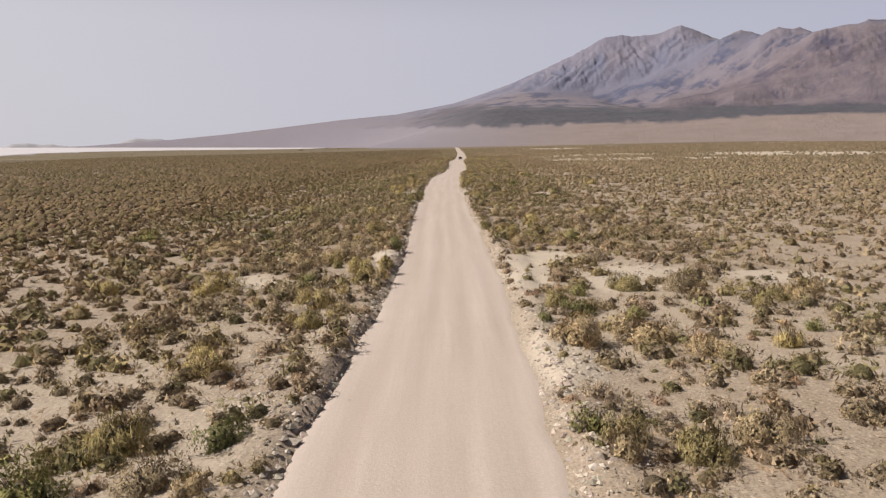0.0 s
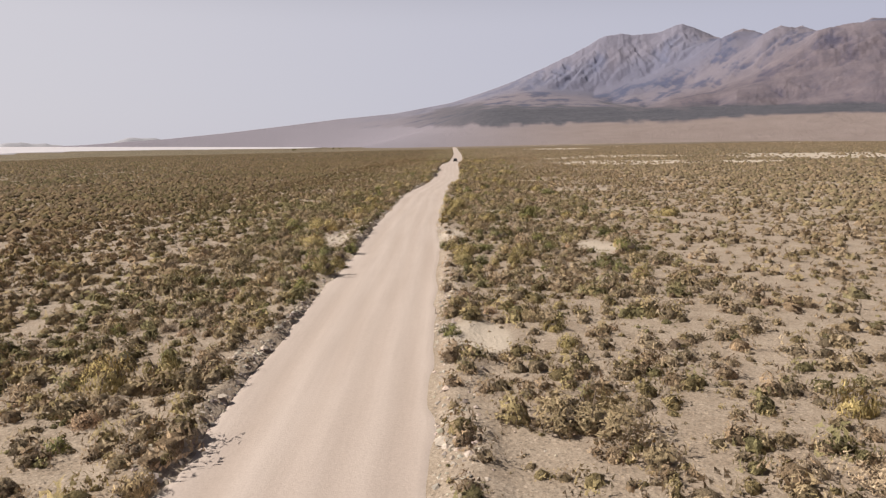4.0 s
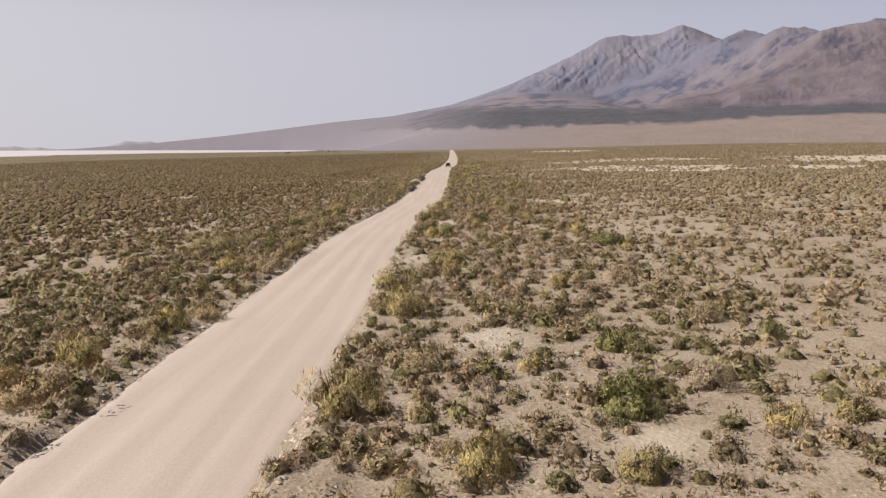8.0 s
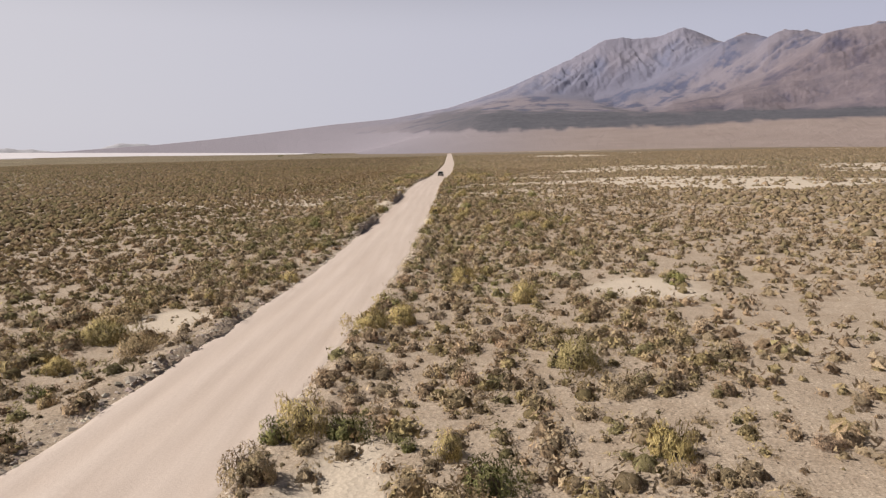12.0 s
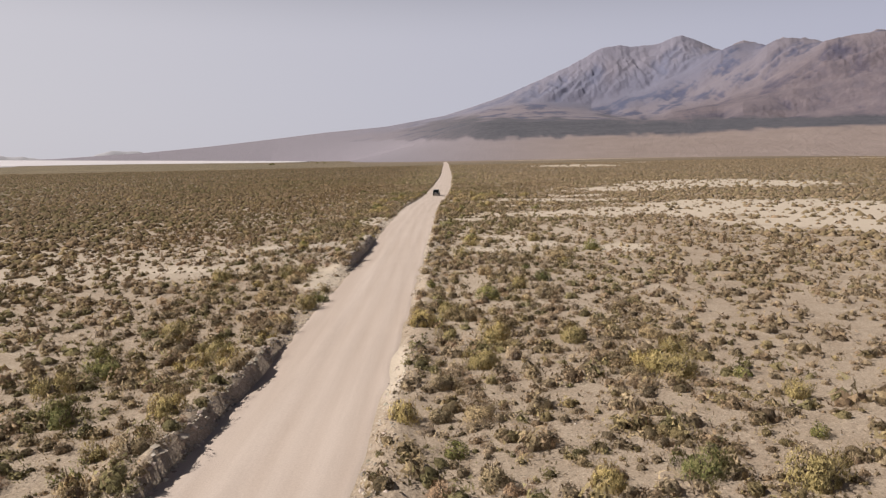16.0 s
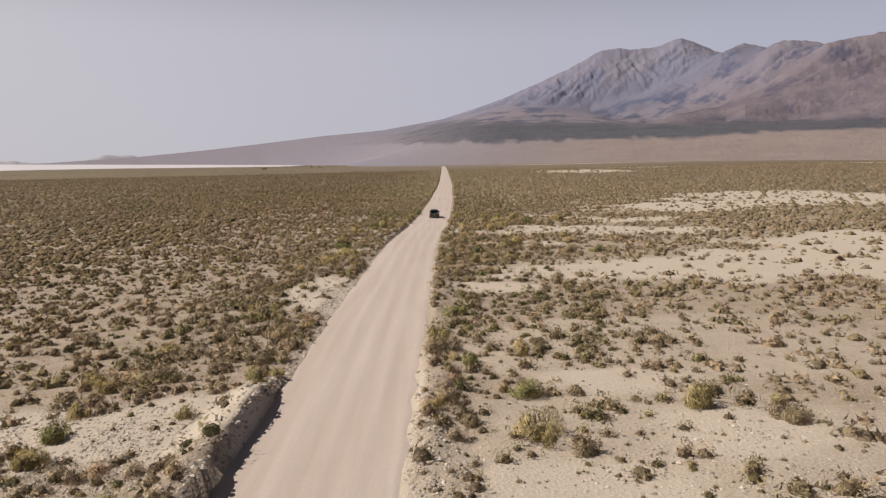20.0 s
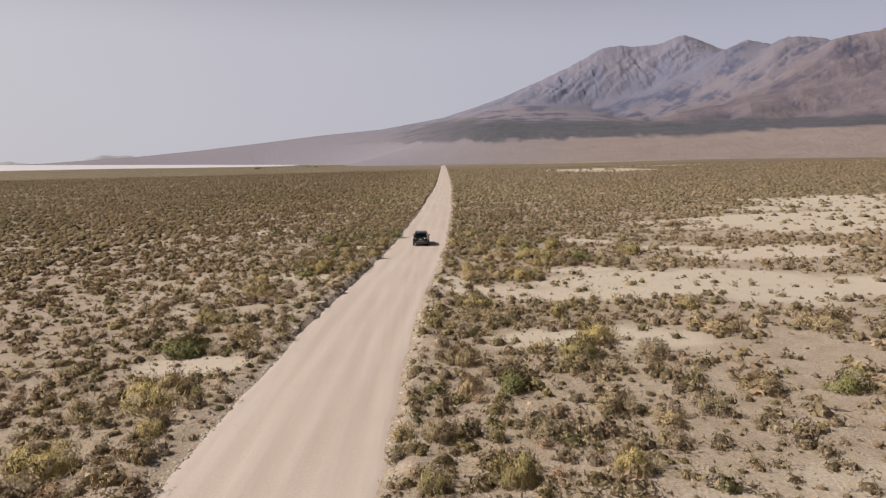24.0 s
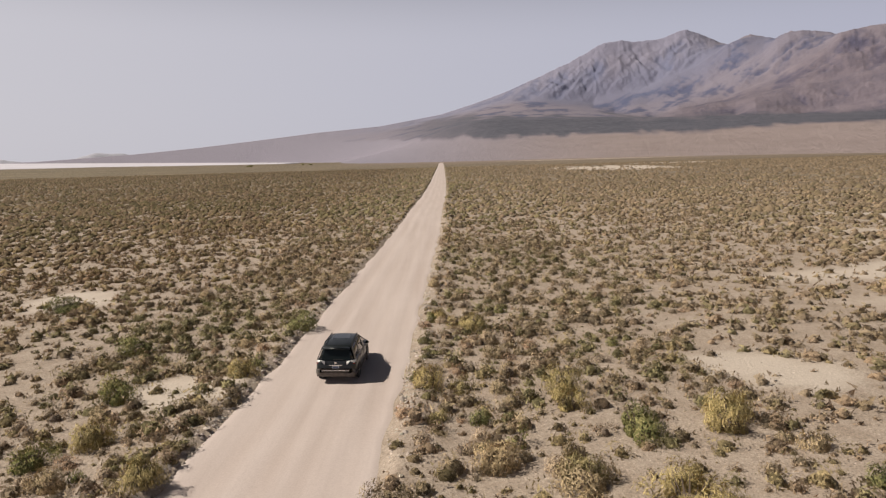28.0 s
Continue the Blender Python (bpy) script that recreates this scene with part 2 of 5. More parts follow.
def playa_material():
    m, t, b = material("salt_flat_crust", 0.9)
    p = position(t)
    stretch = t.nodes.new("ShaderNodeMapping")
    stretch.inputs["Scale"].default_value = (1.0, 3.0, 1.0)
    t.links.new(p, stretch.inputs["Vector"])
    n = noise_node(t, stretch.outputs[0], 0.004, 6, 0.6)
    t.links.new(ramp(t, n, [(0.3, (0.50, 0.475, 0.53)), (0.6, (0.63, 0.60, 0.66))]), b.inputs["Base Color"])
    return m


def mountain_material():
    m, t, b = material("hazed_desert_mountain_rock", 1.0)
    p = position(t)
    big = noise_node(t, p, 0.0022, 6, 0.6)
    mid = noise_node(t, p, 0.012, 6, 0.65)
    fine = noise_node(t, p, 0.06, 4, 0.7)
    # rock tones lean to blue and purple: distance haze painted into the base colour
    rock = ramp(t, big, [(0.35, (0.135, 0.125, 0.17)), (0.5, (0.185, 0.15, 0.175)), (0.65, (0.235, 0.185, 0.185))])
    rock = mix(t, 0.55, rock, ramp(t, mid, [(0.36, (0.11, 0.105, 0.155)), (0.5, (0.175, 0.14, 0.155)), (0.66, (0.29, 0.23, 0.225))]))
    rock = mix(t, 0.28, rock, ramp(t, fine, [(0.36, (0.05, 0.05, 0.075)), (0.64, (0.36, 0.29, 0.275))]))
    # lit crests and shaded gullies painted as pale tan and dark blue
    rock = mix(t, 0.75, rock, mix(t, attribute(t, "slope_light"), (0.095, 0.095, 0.14), (0.34, 0.265, 0.245)))
    rock = mix(t, attribute(t, "warm"), rock, mix(t, 0.6, rock, ramp(t, mid, [(0.36, (0.085, 0.062, 0.075)), (0.64, (0.22, 0.155, 0.145))])))
    # bluish band paints the haze and shade of the slopes below the shoulder
    rock = mix(t, attribute(t, "blue_haze"), rock, mix(t, 0.5, rock, (0.13, 0.14, 0.20)))
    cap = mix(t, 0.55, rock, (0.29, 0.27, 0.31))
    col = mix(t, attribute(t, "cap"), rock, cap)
    scrub = mix(t, 0.45, ramp(t, mid, [(0.35, (0.075, 0.075, 0.085)), (0.7, (0.155, 0.135, 0.135))]), ramp(t, fine, [(0.36, (0.05, 0.05, 0.058)), (0.64, (0.19, 0.16, 0.155))]))
    col = mix(t, attribute(t, "scrub"), col, scrub)
    fan = ramp(t, mid, [(0.3, (0.335, 0.24, 0.185)), (0.7, (0.40, 0.29, 0.225))])
    # mauve on the left end is painted haze too
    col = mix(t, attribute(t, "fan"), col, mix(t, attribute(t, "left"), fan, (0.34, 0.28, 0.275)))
    # blue cast over the whole range, again as haze
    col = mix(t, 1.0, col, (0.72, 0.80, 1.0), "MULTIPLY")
    t.links.new(col, b.inputs["Base Color"])
    bump(t, b, mix(t, 0.4, mid, fine), 0.6, 24.0)
    return m


def leafy(t, b, col, lacy):
    """Foliage: fine upright twigs and leaves with gaps between them; a share of the light goes through."""
    b.inputs["Specular IOR Level"].default_value = 0.1
    tall = t.nodes.new("ShaderNodeMapping")
    tall.inputs["Scale"].default_value = (1.0, 1.0, 0.45)
    t.links.new(position(t), tall.inputs["Vector"])
    fine = noise_node(t, tall.outputs[0], 17.0, 4, 0.75)
    col = mix(t, 1.0, col, ramp(t, fine, [(0.34, grey(0.72)), (0.5, grey(1.0)), (0.66, (1.35, 1.31, 1.27))]), "MULTIPLY")
    t.links.new(col, b.inputs["Base Color"])
    bump(t, b, fine, 0.6, 0.05)
    thin = t.nodes.new("ShaderNodeBsdfTranslucent")
    t.links.new(col, thin.inputs["Color"])
    both = node(t, "ShaderNodeMixShader", Fac=0.07)
    t.links.new(b.outputs[0], both.inputs[1])
    t.links.new(thin.outputs[0], both.inputs[2])
    last = both
    if lacy:
        gaps = ramp(t, noise_node(t, tall.outputs[0], 36.0, 4, 0.65), [(0.435, grey(0.0)), (0.455, grey(1.0))])
        last = node(t, "ShaderNodeMixShader")
        t.links.new(gaps, last.inputs[0])
        t.links.new(t.nodes.new("ShaderNodeBsdfTransparent").outputs[0], last.inputs[1])
        t.links.new(both.outputs[0], last.inputs[2])
    t.links.new(last.outputs[0], t.nodes["Material Output"].inputs["Surface"])


def shrub_material(name, dark, main, light):
    m, t, b = material(name, 0.85)
    info = t.nodes.new("ShaderNodeObjectInfo").outputs["Random"]
    isl = t.nodes.new("ShaderNodeNewGeometry").outputs["Random Per Island"]
    col = ramp(t, isl, [(0.0, dark), (0.45, main), (1.0, light)])
    col = mix(t, 1.0, col, ramp(t, info, [(0.0, grey(0.9)), (1.0, (1.4, 1.33, 1.22))]), "MULTIPLY")
    t.links.new(col, b.inputs["Base Color"])
    leafy(t, b, col, True)
    return m


def plant_cover_material(name, lacy):
    """Brush of mixed kinds: the kind's colour is kept with each plant."""
    m, t, b = material(name, 0.85)
    n = t.nodes.new("ShaderNodeAttribute")
    n.attribute_name = "tint"
    isl = t.nodes.new("ShaderNodeNewGeometry").outputs["Random Per Island"]
    col = mix(t, 1.0, n.outputs["Color"], ramp(t, isl, [(0.0, grey(0.76)), (0.5, grey(0.98)), (1.0, (1.24, 1.2, 1.16))]), "MULTIPLY")
    t.links.new(col, b.inputs["Base Color"])
    leafy(t, b, col, lacy)
    return m


def plain_material(name, colour, rough=0.5, metal=0.0, grain=0.0, scale=20.0):
    m, t, b = material(name, rough, metal)
    if grain:
        f = noise_node(t, position(t), scale, 4)
        col = ramp(t, f, [(0.3, tuple(c * (1 - grain) for c in colour)), (0.7, tuple(min(1, c * (1 + grain)) for c in colour))])
        t.links.new(col, b.inputs["Base Color"])
    else:
        b.inputs["Base Color"].default_value = (*colour, 1)
    return m


SAND, ROAD, PLAYA, MOUNTAIN = sand_material(), road_material(), playa_material(), mountain_material()
COVER, LACY_COVER = plant_cover_material("desert_brush", False), plant_cover_material("twiggy_desert_brush", True)
# kind: dark, main and light colour of its sprays
KINDS = {
    "sagebrush": ((0.20, 0.165, 0.10), (0.36, 0.285, 0.185), (0.52, 0.42, 0.285)),
    "rabbitbrush": ((0.19, 0.165, 0.072), (0.37, 0.305, 0.15), (0.53, 0.44, 0.24)),
    "greasewood": ((0.10, 0.125, 0.05), (0.22, 0.22, 0.095), (0.36, 0.325, 0.16)),
    "saltbush": ((0.25, 0.20, 0.15), (0.41, 0.33, 0.25), (0.56, 0.46, 0.36)),
    "dry_shrub": ((0.23, 0.16, 0.115), (0.39, 0.28, 0.205), (0.53, 0.40, 0.30)),
}
SHRUB_MATS = {k: shrub_material(k + "_sprays", *c) for k, c in KINDS.items()}
WOOD = plain_material("grey_brush_stem", (0.16, 0.12, 0.09), 0.9, grain=0.4)


# ---- mesh helpers ----
def mesh_from(name, verts, faces, mat, flat=True, attrs=(), normals=None):
    """A mesh from numpy arrays: verts n x 3, faces m x 3 or m x 4."""
    me = bpy.data.meshes.new(name)
    verts, faces = np.asarray(verts, np.float32), np.asarray(faces, np.int32)
    k = faces.shape[1]
    me.vertices.add(len(verts))
    me.vertices.foreach_set("co", verts.ravel())
    me.loops.add(faces.size)
    me.loops.foreach_set("vertex_index", faces.ravel())
    me.polygons.add(len(faces))
    me.polygons.foreach_set("loop_start", np.arange(0, faces.size, k, dtype=np.int32))
    me.polygons.foreach_set("use_smooth", np.full(len(faces), not flat))
    for key, values in attrs:
        values = np.asarray(values, np.float32)
        if values.ndim == 1:
            me.attributes.new(key, "FLOAT", "POINT").data.foreach_set("value", values)
        else:
            me.attributes.new(key, "FLOAT_COLOR", "POINT").data.foreach_set("color", np.c_[values, np.ones(len(values))].astype(np.float32).ravel())
    me.materials.append(mat)
    me.update(calc_edges=True)
    if normals is not None:
        me.polygons.foreach_set("use_smooth", np.ones(len(faces), bool))
        me.normals_split_custom_set_from_vertices(normals)
    return me


def grid_faces(rows, cols):
    i = np.arange((rows - 1) * (cols - 1))
    a = i // (cols - 1) * cols + i % (cols - 1)
    return np.stack([a, a + 1, a + cols + 1, a + cols], -1)


def part(name, bm, mat, parent, label=""):
    """Links a bmesh as one mesh object under a thing or a part."""
    me = bpy.data.meshes.new(name)
    bm.to_mesh(me)
    bm.free()
    me.materials.append(mat)
    ob = new(name, me)
    ob.parent = parent
    return tagged(ob, label)


def out_to(near, far, count):
    return near * (far / near) ** (np.arange(1, count + 1) / count)


# ---- bare patches: centre, half sizes, turn ----
BARE = [
    (29.0, 342.4, 8.5, 4.4),
    (34.8, 341.9, 6.7, 6.2),
    (15.7, 340.5, 2.7, 1.2),
    (62.3, 318.6, 13.8, 10.9),
    (23.8, 303.1, 9.6, 5.5),
    (37.1, 302.2, 8.1, 7.5),
    (32.1, 302.5, 12.6, 5.6),
    (98.5, 415.3, 29.9, 25.3),
    (101.7, 401.5, 37.8, 30.4),
    (23.9, 304.3, 5.9, 6.1),
    (45.2, 307.3, 11.3, 9.3),
    (0.0, 246.5, 2.2, 1.9),
    (1.7, 293.3, 2.4, 5.9),
    (0.1, 296.4, 2.5, 6.8),
    (-0.8, 322.6, 2.7, 1.7),
    (13.9, 93.8, 1.2, 1.4),
    (-10.6, 34.3, 1.8, 1.8),
    (16.7, 32.6, 3.1, 1.8),
    (3.8, 20.0, 1.2, 2.9),
    (6.2, 39.5, 2.3, 2.1),
    (9.6, 34.6, 2.7, 1.6),
    (-4.3, 38.0, 1.6, 2.0),
]
BARE += [
    (4.7, 72.0, 1.3, 2.8),
    (6.9, 51.9, 0.9, 1.0),
    (5.3, 138.8, 0.9, 3.9),
    (106.9, 278.9, 16.5, 21.3),
    (7.2, 161.3, 1.0, 2.6),
    (71.4, 281.3, 27.4, 16.8),
    (70.0, 305.2, 29.5, 24.7),
    (21.7, 182.8, 3.2, 2.7),
    (12.0, 112.4, 1.1, 0.9),
    (8.8, 121.3, 1.5, 1.8),
    (7.8, 222.8, 0.6, 4.8),
    (-1.9, 267.7, 4.9, 4.2),
    (8.3, 269.4, 0.8, 12.1),
    (-1.9, 267.3, 5.1, 3.4),
    (30.7, 306.0, 13.8, 6.3),
    (68.9, 386.0, 27.1, 15.5),
    (21.1, 325.9, 5.4, 3.1),
    (28.3, 367.8, 3.7, 3.0),
    (3.4, 367.1, 2.6, 2.1),
    (-12.9, 387.2, 2.9, 3.7),
    (24.3, 347.8, 3.6, 1.6),
    (4.7, 355.9, 1.5, 1.4),
    (-3.6, 177.7, 2.3, 2.3),
]
BARE += [
    (-36.8, 206.5, 3.1, 8.6),
    (-13.5, 252.0, 3.5, 2.2),
    (66.4, 319.7, 21.5, 11.8),
    (172.9, 332.3, 42.8, 77.6),
    (126.7, 759.1, 38.8, 60.0),
    (67.6, 389.3, 8.9, 10.0),
    (279.4, 1406.5, 132.2, 60.0),
    (29.0, 340.0, 9.5, 5.5),
    (22.0, 337.0, 9.0, 2.6),
    (14.0, 262.0, 4.0, 3.0),
    (22.0, 266.0, 5.0, 2.6),
    (28.0, 261.0, 4.0, 3.6),
    (18.0, 272.0, 4.0, 1.8),
]
BARE += [
    (26.0, 340.5, 9.5, 7.4),
    (35.5, 339.5, 8.5, 7.4),
    (45.0, 337.0, 8.0, 4.6),
    (18.0, 337.3, 4.6, 3.6),
    (12.6, 341.5, 1.6, 4.5),
    (45.5, 356.5, 9.0, 6.0),
    (38.0, 360.5, 7.0, 2.6),
    (57.0, 305.0, 10.0, 7.0),
    (14.0, 296.0, 4.6, 2.6),
    (-6.0, 267.0, 5.5, 4.2),
    (0.5, 245.5, 1.7, 5.5),
    (4.4, 34.0, 1.4, 5.5),
    (8.0, 33.0, 1.4, 3.4),
]
BARE += [
    (19.7, 49.0, 2.2, 1.6),
    (-3.6, 41.0, 1.0, 2.2),
    (4.0, 101.0, 1.5, 4.5),
    (14.1, 94.2, 1.4, 2.4),
    (-4.8, 100.0, 1.5, 4.5),
    (7.0, 158.5, 1.5, 3.6),
    (15.3, 152.5, 1.0, 1.8),
    (6.2, 148.6, 2.0, 0.9),
    (-0.6, 347.5, 3.4, 2.2),
    (330.0, 1560.0, 200.0, 45.0),
    (190.0, 1540.0, 80.0, 40.0),
    (620.0, 1640.0, 110.0, 30.0),
    (420.0, 835.0, 60.0, 24.0),
    (210.0, 857.0, 45.0, 20.0),
]
# thinly grown stretches: centre, half sizes, how bare
THIN = [(22, 278, 13, 8, 0.45), (-12, 14, 8, 9, 0.4), (-9, 25, 5, 6, 0.25), (-22, 257, 25, 14, 0.5), (19, 263, 12, 9, 0.5), (6, 32, 6, 14, 0.3), (18, 22, 10, 9, 0.25), (16, 240, 11, 12, 0.25), (-3, 341, 9, 10, 0.35), (20, 153, 12, 7, 0.2)]


def bare(x, y):
    """How bare of brush the ground is, 0 to 1."""
    v = np.zeros(np.broadcast(x, y).shape)
    wob = 0.9 * (fbm(x / 5.0, y / 5.0, 61, 3) - 0.5)
    for cx, cy, rx, ry in BARE:
        d = np.hypot((x - cx) / rx, (y - cy) / ry)
        v = np.maximum(v, 1 - smooth(0.75, 1.1, d + wob))
    for cx, cy, rx, ry, share in THIN:
        v = np.maximum(v, share * (1 - smooth(0.8, 1.05, np.hypot((x - cx) / rx, (y - cy) / ry) + 0.6 * wob)))
    return v


# ---- ground, road, salt flat ----
SHORE_A, SHORE_R = [-95, -60, -45, -34, -26.6, -20, -14, -11, -9.5], [600, 750, 900, 1100, 2000, 2380, 2700, 3000, 4000]


def shore(az):
    """Distance of the salt flat's near edge by azimuth."""
    return np.interp(az, SHORE_A, SHORE_R) * (1 + 0.04 * (fbm(az / 1.5, 0.5 + 0 * az, 91) - 0.5))


def build_ground():
    off = np.concatenate([np.arange(-8, 8.01, 0.25), np.arange(9, 41, 1.6), -np.arange(9, 31, 1.6), np.arange(41, 200, 4.0)])
    off = np.sort(np.concatenate([off, out_to(200, 4900, 40), -out_to(31, 4900, 36)]))
    ys = np.concatenate([np.arange(-20, 400.1, 0.75), np.arange(401, 432, 1.5), np.arange(433, 700, 3.0), out_to(700, 4880, 90), -20 - out_to(4, 3000, 24)])
    ys = np.sort(ys)
    Y, O = np.meshgrid(ys, off, indexing="ij")
    X = O + road_x(Y)
    Z = ground_z(X, Y)
    AZ = np.degrees(np.arctan2(X, Y))
    Z = Z - 12 * smooth(80, 300, np.hypot(X, Y) - shore(AZ)) * smooth(-8.6, -11.0, AZ) * (AZ > -94)
    inside = np.abs(O) < half_width(Y) - 0.3
    Z = np.where(inside, Z - 0.06, Z)
    clear = bare(X, Y)
    pale = clear * 0.8
    # far brush that is too small to stand alone
    far = 0.7 * np.maximum(smooth(40, 120, np.abs(X - 12)), smooth(420, 580, Y)) + 0.3 * np.maximum(smooth(260, 420, np.abs(X - 10)), smooth(640, 860, Y))
    brush = far * (1 - clear)
    fan = smooth(600, 2100, np.hypot(X, Y)) * smooth(-350, 150, X) * (1 - 0.8 * clear)
    me = mesh_from("ground", np.stack([X, Y, Z], -1).reshape(-1, 3), grid_faces(len(ys), len(off)), SAND, False,
                   (("pale", pale.ravel()), ("brush", brush.ravel()), ("fan", fan.ravel())))
    return tagged(new("ground", me), "pale pinkish sandy desert soil with small stones", "ground", kind="structure")


def build_road():
    ys = np.concatenate([np.arange(-20, 440.1, 0.5), np.arange(442, 1000, 4.0), np.arange(1005, 1680, 15.0)])
    fr = np.linspace(-1, 1, 33)
    Y, F = np.meshgrid(ys, fr, indexing="ij")
    wl = half_width(Y) + 0.35 * (vnoise(Y / 1.7, 0.3, 41) - 0.5)
    wr = half_width(Y) + 0.35 * (vnoise(Y / 1.7, 5.3, 43) - 0.5)
    O = np.where(F < 0, F * (wl + 0.06), F * (wr + 0.1))
    X = O + road_x(Y)
    drift = 0.25 * (vnoise(Y / 25.0, 1.7, 81) - 0.5)
    track = sum(np.exp(-0.5 * ((O - c - drift) / 0.34) ** 2) for c in (-1.75, -0.25, 0.95, 2.3))
    track = np.clip(track * (0.5 + 0.7 * vnoise(Y / 6.0, O / 2.0, 83)), 0, 1)
    verge = smooth(0.35, 0.8, -F) * np.interp(Y, [205, 225, 290, 312], [0, 1, 1, 0]) * (0.35 + 0.9 * vnoise(Y / 9.0, O / 0.7, 87))
    track = np.clip(np.maximum(track, 1.5 * verge), 0, 1.6)
    Z = plain(X, Y) - 0.07 + 0.035 * (1 - F**2) - 0.03 * np.minimum(track, 1) + 0.006 * (fbm(X / 0.4, Y / 3.0, 85, 3) - 0.5)
    Z = np.where(np.abs(F) > 0.999, Z - 0.05, Z)
    me = mesh_from("road", np.stack([X, Y, Z], -1).reshape(-1, 3), grid_faces(len(ys), len(fr)), ROAD, False, (("track", track.ravel()),))
    tagged(new("road", me), "pale graded gravel road with wheel tracks", "road", kind="structure")


def build_playa():
    az = np.arange(-94, -9.6, 0.4)
    fr = np.linspace(0, 1, 40) ** 1.3
    A, F = np.meshgrid(az, fr, indexing="ij")
    near = shore(A)
    R = near + F * (4720 - near)
    X, Y = R * np.sin(np.radians(A)), R * np.cos(np.radians(A))
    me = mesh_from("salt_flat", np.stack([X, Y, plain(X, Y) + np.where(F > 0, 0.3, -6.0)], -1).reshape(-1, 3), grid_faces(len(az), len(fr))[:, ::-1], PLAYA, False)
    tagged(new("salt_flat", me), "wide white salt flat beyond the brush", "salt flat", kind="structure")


# ---- mountains ----
SKYLINE_A = [-34, -28.3, -22.3, -18, -13.5, -8.8, -4, 0.8, 3.2, 5.6, 7.9, 10.7, 12.3, 13, 13.7, 14.7, 15.6, 17.3, 18, 18.6, 19.2, 19.8, 20.7, 22.1, 22.9, 23.6, 24.4, 25.1, 25.6, 26.2, 27.1, 27.6, 28.5, 29.4, 30.4, 31.3, 31.9, 33, 36, 40, 46, 54, 64]
SKYLINE_E = [-2, 2.3, 10.8, 19, 29.1, 40.1, 48.7, 64.4, 77.4, 91.8, 109, 130.4, 145, 152.4, 155.7, 157.2, 154.8, 156.3, 159.8, 164.5, 167, 163, 155.9, 144.6, 151.5, 155.5, 152.1, 147.3, 152.5, 155.7, 152.1, 154.6, 146.5, 149.5, 152, 153, 157, 155, 160, 150, 140, 110, 60]
# spurs in front of the skyline, far to near: distance, azimuths, heights
SPURS = [
    (4150, [6, 7.9, 11.4, 15.3, 17.4, 19.9, 21.2, 22.3], [44, 54.7, 72.4, 91.7, 102, 118.9, 134.1, 150]),
    (3800, [10.5, 12.4, 16.2, 20.4, 22.9, 24.2, 25.3], [46, 55.9, 70.7, 91.7, 116.1, 130.7, 152]),
    (3500, [15.5, 17.6, 21.3, 24.2, 26.6, 27.8, 28.7], [48, 59, 76.6, 94.8, 116.1, 132, 152]),
    (3270, [16, 18.5, 21.7, 25.1, 28.3, 30.7, 32.2, 40], [50, 66.1, 72.9, 85.2, 93.1, 103.8, 107.5, 120]),
    (3110, [20, 20.8, 22.1, 23.4, 24.7, 26.2, 28, 30.2, 32.3, 40], [42, 47.7, 53.4, 67.8, 67.1, 57.6, 61.3, 69.7, 79.1, 85]),
]
FAN_A, FAN_E = [-34, -25.2, -18, -8.8, 0.8, 10.4, 19.4, 27.5, 33.5, 64], [-2, 3.8, 15, 28.6, 29.6, 33.1, 36.3, 42.8, 42.2, 40]
FOOT_A, FOOT_E = [-34, -18, -8.8, -4, 3.2, 10.3, 19.3, 27.4, 33.4, 64], [-2, 17, 36, 44.5, 54.4, 54.3, 55, 53.8, 53.2, 50]


